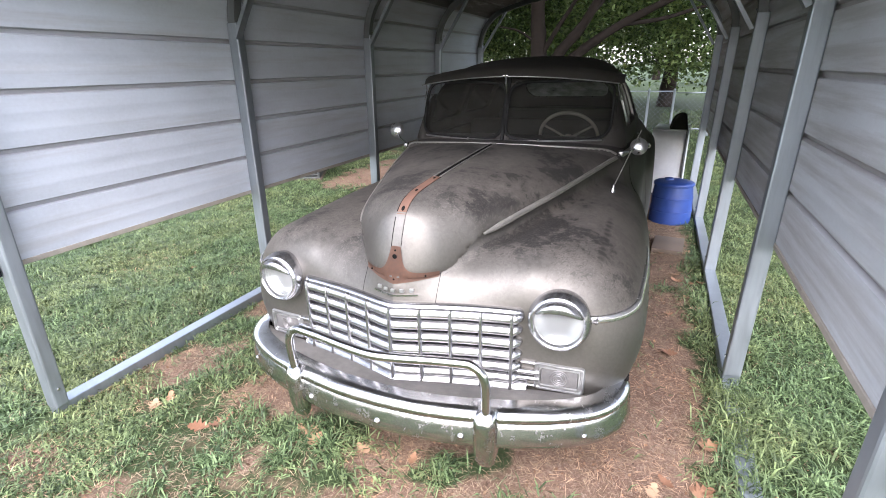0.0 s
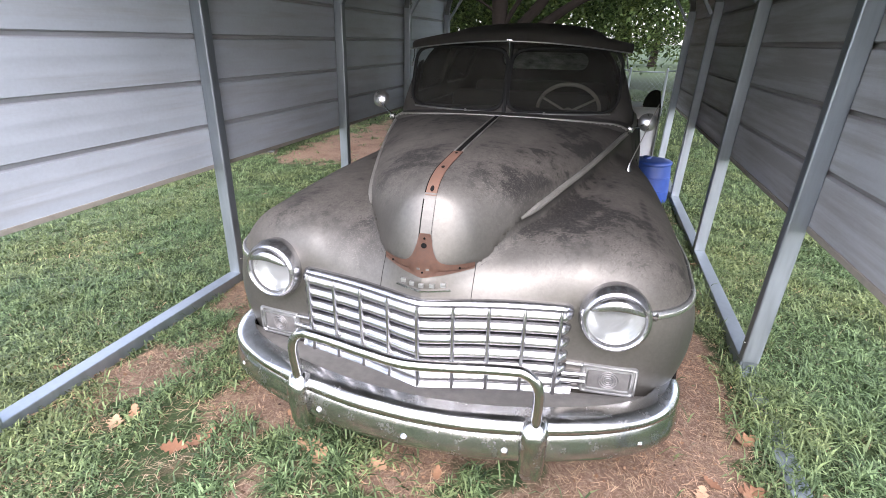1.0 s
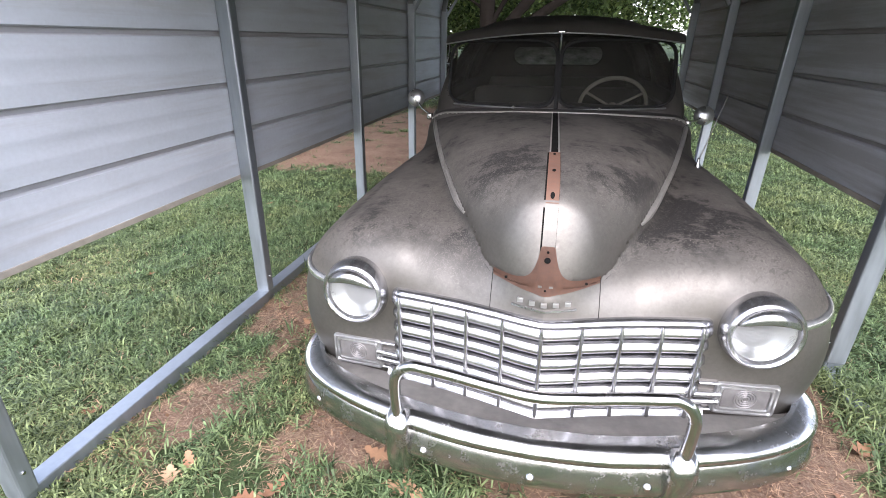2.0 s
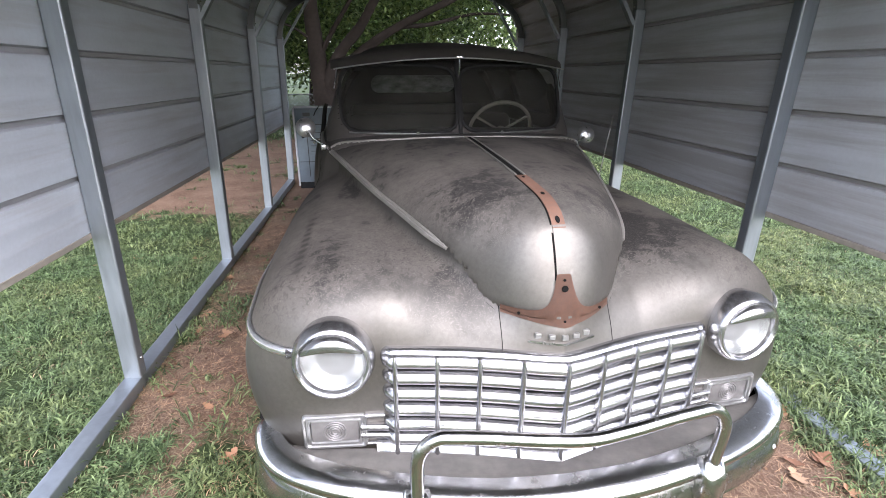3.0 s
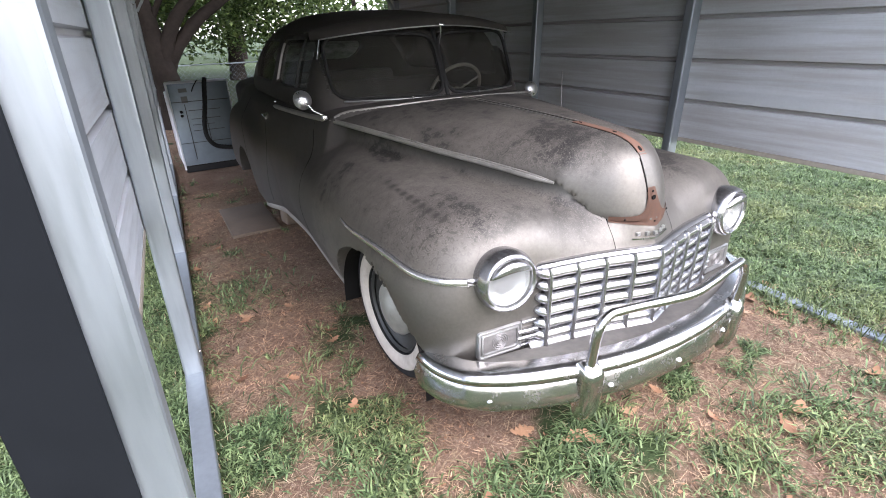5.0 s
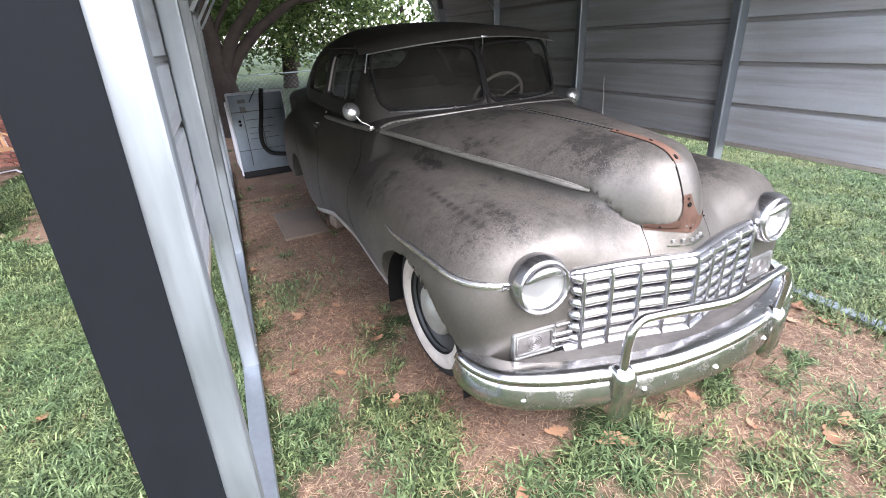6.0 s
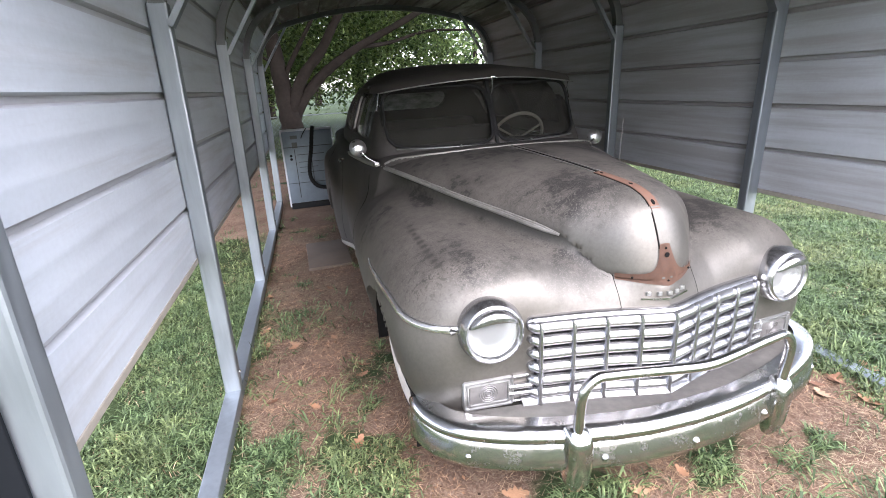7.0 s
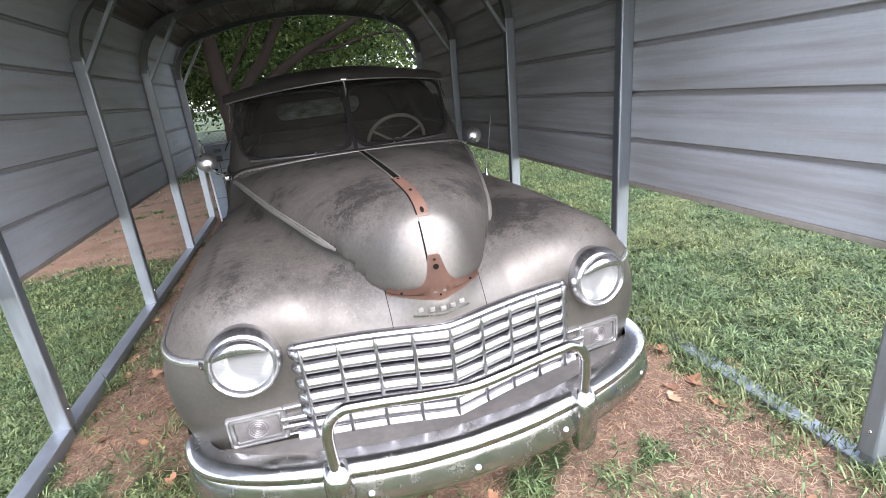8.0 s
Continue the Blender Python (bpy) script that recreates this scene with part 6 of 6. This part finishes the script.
def build_main_tree():
    rng = np.random.default_rng(5)
    ob = thing("shade_tree", pose(-1.6, 11.0, 0), "large leafy shade tree with a forked trunk behind the carport", "tree")
    bm = bmesh.new()
    limb(bm, [(0.08, 0, -0.1), (0.08, 0, 0.25), (0.07, 0, 0.8), (0.02, 0, 1.35), (-0.02, 0, 1.8), (-0.09, 0.05, 2.7), (-0.12, 0.1, 4.2), (0.1, 0.2, 6.5)], 0.28, 0.09, 1, 18)
    for v in bm.verts:
        if v.co.z < 0.5:
            v.co.x *= 1 + 0.5 * (0.5 - v.co.z) ** 1.5
            v.co.y *= 1 + 0.5 * (0.5 - v.co.z) ** 1.5
    part("trunk", bm, BARK, ob, "grey-brown forked trunk", True)
    limbs = [([(0.10, 0, 0.95), (0.30, 0, 1.32), (0.70, 0, 1.76), (1.10, 0, 2.06), (1.60, 0, 2.36), (2.5, 0, 2.78), (3.6, 0.1, 3.3), (4.8, 0.2, 3.7)], 0.13, 0.04),
             ([(0.06, -0.03, 1.05), (0.20, -0.08, 1.45), (0.45, -0.12, 1.88), (0.85, -0.15, 2.33), (1.15, -0.2, 2.8), (1.7, -0.2, 3.6), (2.2, 0.0, 4.8)], 0.14, 0.05),
             ([(0.0, 0, 1.70), (0.12, -0.05, 1.95), (0.38, -0.1, 2.36), (0.70, -0.1, 2.84), (1.1, 0, 3.6)], 0.06, 0.03),
             ([(-0.10, 0, 2.9), (-0.7, -0.1, 3.5), (-1.6, -0.3, 4.1), (-2.8, -0.4, 4.6)], 0.10, 0.04),
             ([(0.0, 0.1, 2.2), (-0.2, 1.0, 3.0), (0.3, 2.2, 3.8), (0.6, 3.3, 4.4)], 0.10, 0.04),
             ([(1.60, 0, 2.36), (2.3, 0.5, 2.45), (3.3, 0.9, 2.7), (4.4, 1.0, 2.7)], 0.05, 0.02),
             ([(1.15, -0.2, 2.8), (1.6, 0.3, 3.3), (2.4, 0.8, 3.7)], 0.045, 0.02),
             ([(0.85, -0.15, 2.33), (1.25, 0.2, 2.9), (1.4, 0.6, 3.5)], 0.035, 0.015),
             ([(-0.10, -0.05, 2.10), (-0.45, -0.12, 2.32), (-0.85, -0.15, 2.42)], 0.030, 0.014)]
    for k, (pts, a, b) in enumerate(limbs):
        part("limb", limb(bmesh.new(), pts, a, b, 20 + k), BARK, ob, "", True)
    cs = []
    while len(cs) < 4600:
        p = rng.uniform(-1, 1, 3)
        r = np.linalg.norm(p)
        if r > 1 or r < 0.35 or (r < 0.7 and rng.random() < 0.4):
            continue
        # crown also reaches unseen over the carport's rear, added to block skylight
        q = p * np.array([9.0, 8.5, 4.2]) + np.array([0.9, 1.2, 5.2])
        floor = 0.98 + 0.75 * value_noise(q[0], q[1], 0.9, 31) + 0.05 * max(0, 1.2 - q[0])
        if q[2] < floor or (abs(q[0] + 0.1) < 0.6 and q[1] < 0.5 and q[2] < 3.0) or (q[1] < -2.8 and q[2] < 3.6):
            continue
        # the limbs stand clear in front of the leaves, and sky shows past the crown
        if (q[1] < 0.7 and q[2] < 3.5) or (q[0] > 3.3 + 0.30 * q[1] and q[2] < 5.0):
            continue
        if value_noise(q[0] * 1.0 + q[2], q[1] + q[2] * 0.7, 0.8, 33) < 0.25:
            continue
        cs.append(q)
    vs, sz = leaf_cloud(rng, np.array(cs), np.array([0.30, 0.30, 0.20]), 74, 0.115)
    tagged(quick_mesh("crown", vs, sz, LEAFMAT, ob), kind="stuff")


def build_far_trees():
    rng = np.random.default_rng(9)
    # trees with negative y are added unseen behind the camera to block low sky
    spots = [(-10, 30, 7), (-3.5, 34, 8), (4, 42, 9), (11, 36, 8), (19, 44, 10), (-20, 40, 10), (28, 40, 9), (0, 58, 12), (13, 60, 12), (-12, 56, 12), (-34, 36, 10), (42, 30, 10), (-13, 19, 6), (9.5, 22, 5), (-17, -26, 14), (-8, -29, 15), (0, -26, 14), (8, -28, 15), (17, -25, 14), (26, -20, 13), (-27, -18, 13), (30, -4, 11), (26, 12, 10)]
    spots += [(-6.0, 19, 8), (1.0, 22, 9), (10.5, 20, 8.5), (-12, 24, 9), (14, 25, 9), (-3.5, 26, 9), (-4.7, 20.5, 5.0), (-9.0, 23, 5.5)]
    for k, (x, y, h) in enumerate(spots):
        near = k >= len(spots) - 8
        ob = thing("tree", pose(x, y, 0), "leafy green tree round the edge of the place", "tree", "far trees")
        part("trunk", limb(bmesh.new(), [(0, 0, -0.1), (0.1, 0, h * 0.2), (0.0, 0.1, h * 0.45), (0.1, 0, h * 0.75)], h * 0.035, h * 0.012, k, 8), BARK, ob, "", True)
        cs = []
        while len(cs) < (620 if near else 170):
            p = rng.uniform(-1, 1, 3)
            if not 0.3 < np.linalg.norm(p) < 1:
                continue
            q = p * np.array([h * 0.5, h * 0.5, h * 0.42]) + np.array([0, 0, h * 0.60])
            if value_noise(q[0] + q[2], q[1] - q[2], 0.5, 40 + k) < 0.3:
                continue
            cs.append(q)
        vs, sz = leaf_cloud(rng, np.array(cs), np.array([0.07, 0.07, 0.05]) * h, 14 if near else 12, 0.03 * h if near else 0.055 * h)
        tagged(quick_mesh("crown", vs, sz, LEAFMAT, ob), kind="stuff")


build_fence()
build_main_tree()
build_far_trees()


# ---- grass, straw and leaves ----
def blades(rng, x, y, length, width, lie):
    """Bent blades of grass: a quad and a tip each."""
    n = len(x)
    a = rng.uniform(0, 2 * math.pi, n)
    d = np.stack([np.cos(a), np.sin(a), np.zeros(n)], 1)
    w = np.stack([-np.sin(a + rng.normal(0, 0.5, n)), np.cos(a), np.zeros(n)], 1) * (width * 0.5)[:, None]
    z = ground_height(x, y)
    base = np.stack([x, y, z - 0.005], 1)
    up = np.array([0, 0, 1.0])
    lean = lie[:, None]
    L = length[:, None]
    mid = base + d * L * 0.42 * lean + up * L * 0.55 * (1 - 0.45 * lean)
    tip = base + d * L * 0.95 * lean + up * L * (0.95 - 0.78 * lean)
    v = np.stack([base - w * 0.8, base + w * 0.8, mid + w, mid - w, mid - w, mid + w, tip], 1)
    sizes = np.tile([4, 3], n)
    return v.reshape(-1, 3), sizes


def scatter(rng, n, x0, x1, y0, y1, keep):
    x, y = rng.uniform(x0, x1, n), rng.uniform(y0, y1, n)
    ok = keep(x, y, rng.random(n))
    return x[ok], y[ok]


def lawn_keep(x, y, u):
    b = bareness(x, y)
    clump = value_noise(x, y, 9.0, 12)
    car_foot = (np.abs(x) < 0.92) & (y > 1.5)
    rail = (np.abs(x - LEG_L) < 0.043) | ((np.abs(x - LEG_R) < 0.043) & (y > 2.5))
    tuft = step(clump, 0.38 * np.clip(b * 2.2, 0, 1) + 0.05, 0.62)
    stray = 0.035 * step(value_noise(x, y, 3.1, 41), 0.35, 0.75) * (1 - step(y, 3.2, 5.0))
    return (u < (1 - b) ** 1.3 * (0.10 + 1.1 * tuft) + stray) & ~car_foot & ~rail


def build_grass():
    rng = np.random.default_rng(11)
    lots = [("grass", 60000, -5.0, 5.0, -3.5, 0.1, 0.09, 0.014), ("grass", 480000, -5.2, 4.6, 0.1, 4.6, 0.078, 0.0062), ("grass", 170000, -6.0, 6.5, 4.6, 9.0, 0.076, 0.0082), ("grass", 60000, -10, 12, 9.0, 20.0, 0.11, 0.016)]
    for name, n, x0, x1, y0, y1, ln, wd in lots:
        x, y = scatter(rng, n, x0, x1, y0, y1, lawn_keep)
        k = len(x)
        tall = (0.75 + 0.6 * value_noise(x, y, 3.0, 14)) * (0.55 + 0.95 * value_noise(x, y, 13.0, 15))
        vs, sz = blades(rng, x, y, ln * rng.uniform(0.5, 1.35, k) * tall, wd * rng.uniform(0.6, 1.4, k), np.clip(rng.normal(0.82, 0.2, k), 0.2, 1.08))
        if y0 == 0.1:
            # long blades lie over the front rail
            xr, yr = rng.normal(LEG_R + 0.02, 0.09, 1500), rng.uniform(0.35, 2.6, 1500)
            vr, sr = blades(rng, xr, yr, rng.uniform(0.08, 0.17, 1500), rng.uniform(0.004, 0.008, 1500), np.clip(rng.normal(0.6, 0.15, 1500), 0.2, 0.9))
            vs, sz = np.concatenate([vs, vr]), np.concatenate([sz, sr])
        tagged(quick_mesh(name, vs, sz, BLADE), "dense green lawn grass with coarse blades", "grass", kind="stuff")

    def dry_keep(x, y, u):
        return u < np.clip(bareness(x, y) * 1.2, 0.05, 1) * (0.25 + 0.9 * value_noise(x, y, 4.0, 19))
    x, y = scatter(rng, 170000, -2.2, 1.9, 0.3, 6.0, dry_keep)
    k = len(x)
    a = rng.uniform(0, 2 * math.pi, k)
    L = rng.uniform(0.012, 0.055, k)
    d = np.stack([np.cos(a) * L, np.sin(a) * L, rng.normal(0, 0.05, k) * L], 1)
    w = np.stack([-np.sin(a), np.cos(a), np.zeros(k)], 1) * rng.uniform(0.0005, 0.0011, k)[:, None]
    c = np.stack([x, y, ground_height(x, y) + rng.uniform(0.002, 0.014, k)], 1)
    vs = np.stack([c - d / 2 - w, c - d / 2 + w, c + d / 2 + w, c + d / 2 - w], 1).reshape(-1, 3)
    xd, yd = scatter(rng, 26000, -5.0, 4.4, 0.1, 4.6, lawn_keep)
    kd = len(xd)
    vd, sd = blades(rng, xd, yd, rng.uniform(0.03, 0.09, kd), rng.uniform(0.002, 0.004, kd), np.clip(rng.normal(0.9, 0.15, kd), 0.4, 1.1))
    tagged(quick_mesh("dry_grass", vd, sd, STRAW), "dead tan blades among the green lawn", "grass", kind="stuff")
    xl, yl = scatter(rng, 16000, -2.0, 1.7, 0.7, 6.5, dry_keep)
    kl = len(xl)
    cl = np.stack([xl, yl, ground_height(xl, yl) + rng.uniform(0.003, 0.012, kl)], 1)
    al = rng.uniform(0, 2 * math.pi, kl)
    r1 = rng.uniform(0.002, 0.010, kl)[:, None]
    e1 = np.stack([np.cos(al), np.sin(al), rng.normal(0, 0.35, kl)], 1) * r1
    e2 = np.stack([-np.sin(al), np.cos(al), rng.normal(0, 0.35, kl)], 1) * r1 * rng.uniform(0.4, 1.0, kl)[:, None]
    tagged(quick_mesh("leaf_litter", np.stack([cl - e1, cl + e2, cl + e1, cl - e2], 1).reshape(-1, 3), np.full(kl, 4), LITTER), "crumbled dead leaf litter on bare earth", "litter", kind="stuff")
    tagged(quick_mesh("straw", vs, np.full(k, 4), STRAW), "dry straw and dead grass strewn on earth", "straw", kind="stuff")


def oak_leaf(seed):
    """A lobed, curled dead leaf about 9 cm long."""
    rng = random.Random(seed)
    bm = bmesh.new()
    lobes = [0.006, 0.016, 0.010, 0.028, 0.014, 0.034, 0.016, 0.026, 0.012, 0.012, 0.0]
    ys = [0.0, 0.012, 0.02, 0.03, 0.042, 0.052, 0.063, 0.072, 0.08, 0.09, 0.10]
    rows = []
    curl = rng.uniform(3, 9)
    for w, y in zip(lobes, ys):
        z = curl * (y - 0.05) ** 2
        jl, jr = rng.uniform(0.8, 1.25), rng.uniform(0.8, 1.25)
        rows.append([bm.verts.new((-w * jl, y - 0.05 + w * 0.2, z + w * w * curl * rng.uniform(0.4, 2.2))), bm.verts.new((0, y - 0.05, z)), bm.verts.new((w * jr, y - 0.05 + w * 0.2, z + w * w * curl * rng.uniform(0.4, 2.2)))])
    for a, b in zip(rows, rows[1:]):
        for j in (0, 1):
            bm.faces.new((a[j], a[j + 1], b[j + 1], b[j]))
    stem = [bm.verts.new(p) for p in ((-0.001, -0.05, 0.012), (0.001, -0.05, 0.012), (0.0006, -0.075, 0.004), (-0.0006, -0.075, 0.004))]
    bm.faces.new(stem)
    return bm


def build_leaves():
    rng = random.Random(3)
    kinds = []
    spots = [(-0.45, 1.41), (-0.59, 1.55), (0.49, 1.05), (0.36, 1.02), (-0.98, 1.25), (-0.9, 1.32), (1.28, 2.0), (1.5, 1.75), (1.53, 2.9), (1.3, 3.4)]
    for _ in range(46):
        side = rng.random()
        if side < 0.45:
            spots.append((rng.uniform(-1.68, -1.05), rng.uniform(1.2, 4.4)))
        elif side < 0.7:
            spots.append((rng.uniform(1.0, 1.38), rng.uniform(1.5, 5.0)))
        elif side < 0.85:
            spots.append((rng.uniform(-0.8, 1.2), rng.uniform(0.7, 1.5)))
        else:
            spots.append((rng.uniform(-3.2, -1.9), rng.uniform(1.2, 4.5)))
    for k, (x, y) in enumerate(spots):
        if k < 6:
            ob = part("oak_leaf", oak_leaf(k), DEADS, None, "", True)
            kinds.append(ob.data)
        else:
            ob = new("oak_leaf", kinds[k % 6])
        tagged(ob, "curled brown dead oak leaf on the ground", "leaf", "fallen oak leaves")
        s = rng.uniform(0.6, 1.05) if k > 9 else 1.15
        ob.matrix_world = pose(x, y, float(ground_height(np.array(x), np.array(y))) + 0.012, rng.uniform(-12, 12), rng.uniform(-12, 12), rng.uniform(0, 360)) @ Matrix.Scale(s, 4)


def dead_material():
    m, n, l, p = material("dead_oak_leaf")
    oi = n.new("ShaderNodeObjectInfo")
    r = ramp(n, l, oi.outputs["Random"], [(0.0, (0.17, 0.075, 0.035)), (0.6, (0.36, 0.19, 0.10)), (1.0, (0.46, 0.29, 0.17))])
    f = noise_node(n, l, 120.0, 4, 0.6)
    l.new(mixed(n, l, 0.4, r.outputs[0], f.outputs[0], 'MULTIPLY'), p.inputs["Base Color"])
    p.inputs["Roughness"].default_value = 0.75
    return m


DEADS = dead_material()
LITTER = foliage_material("leaf_litter", (0.05, 0.028, 0.018), (0.24, 0.14, 0.085), 0.1, 0.8)
build_grass()
build_leaves()
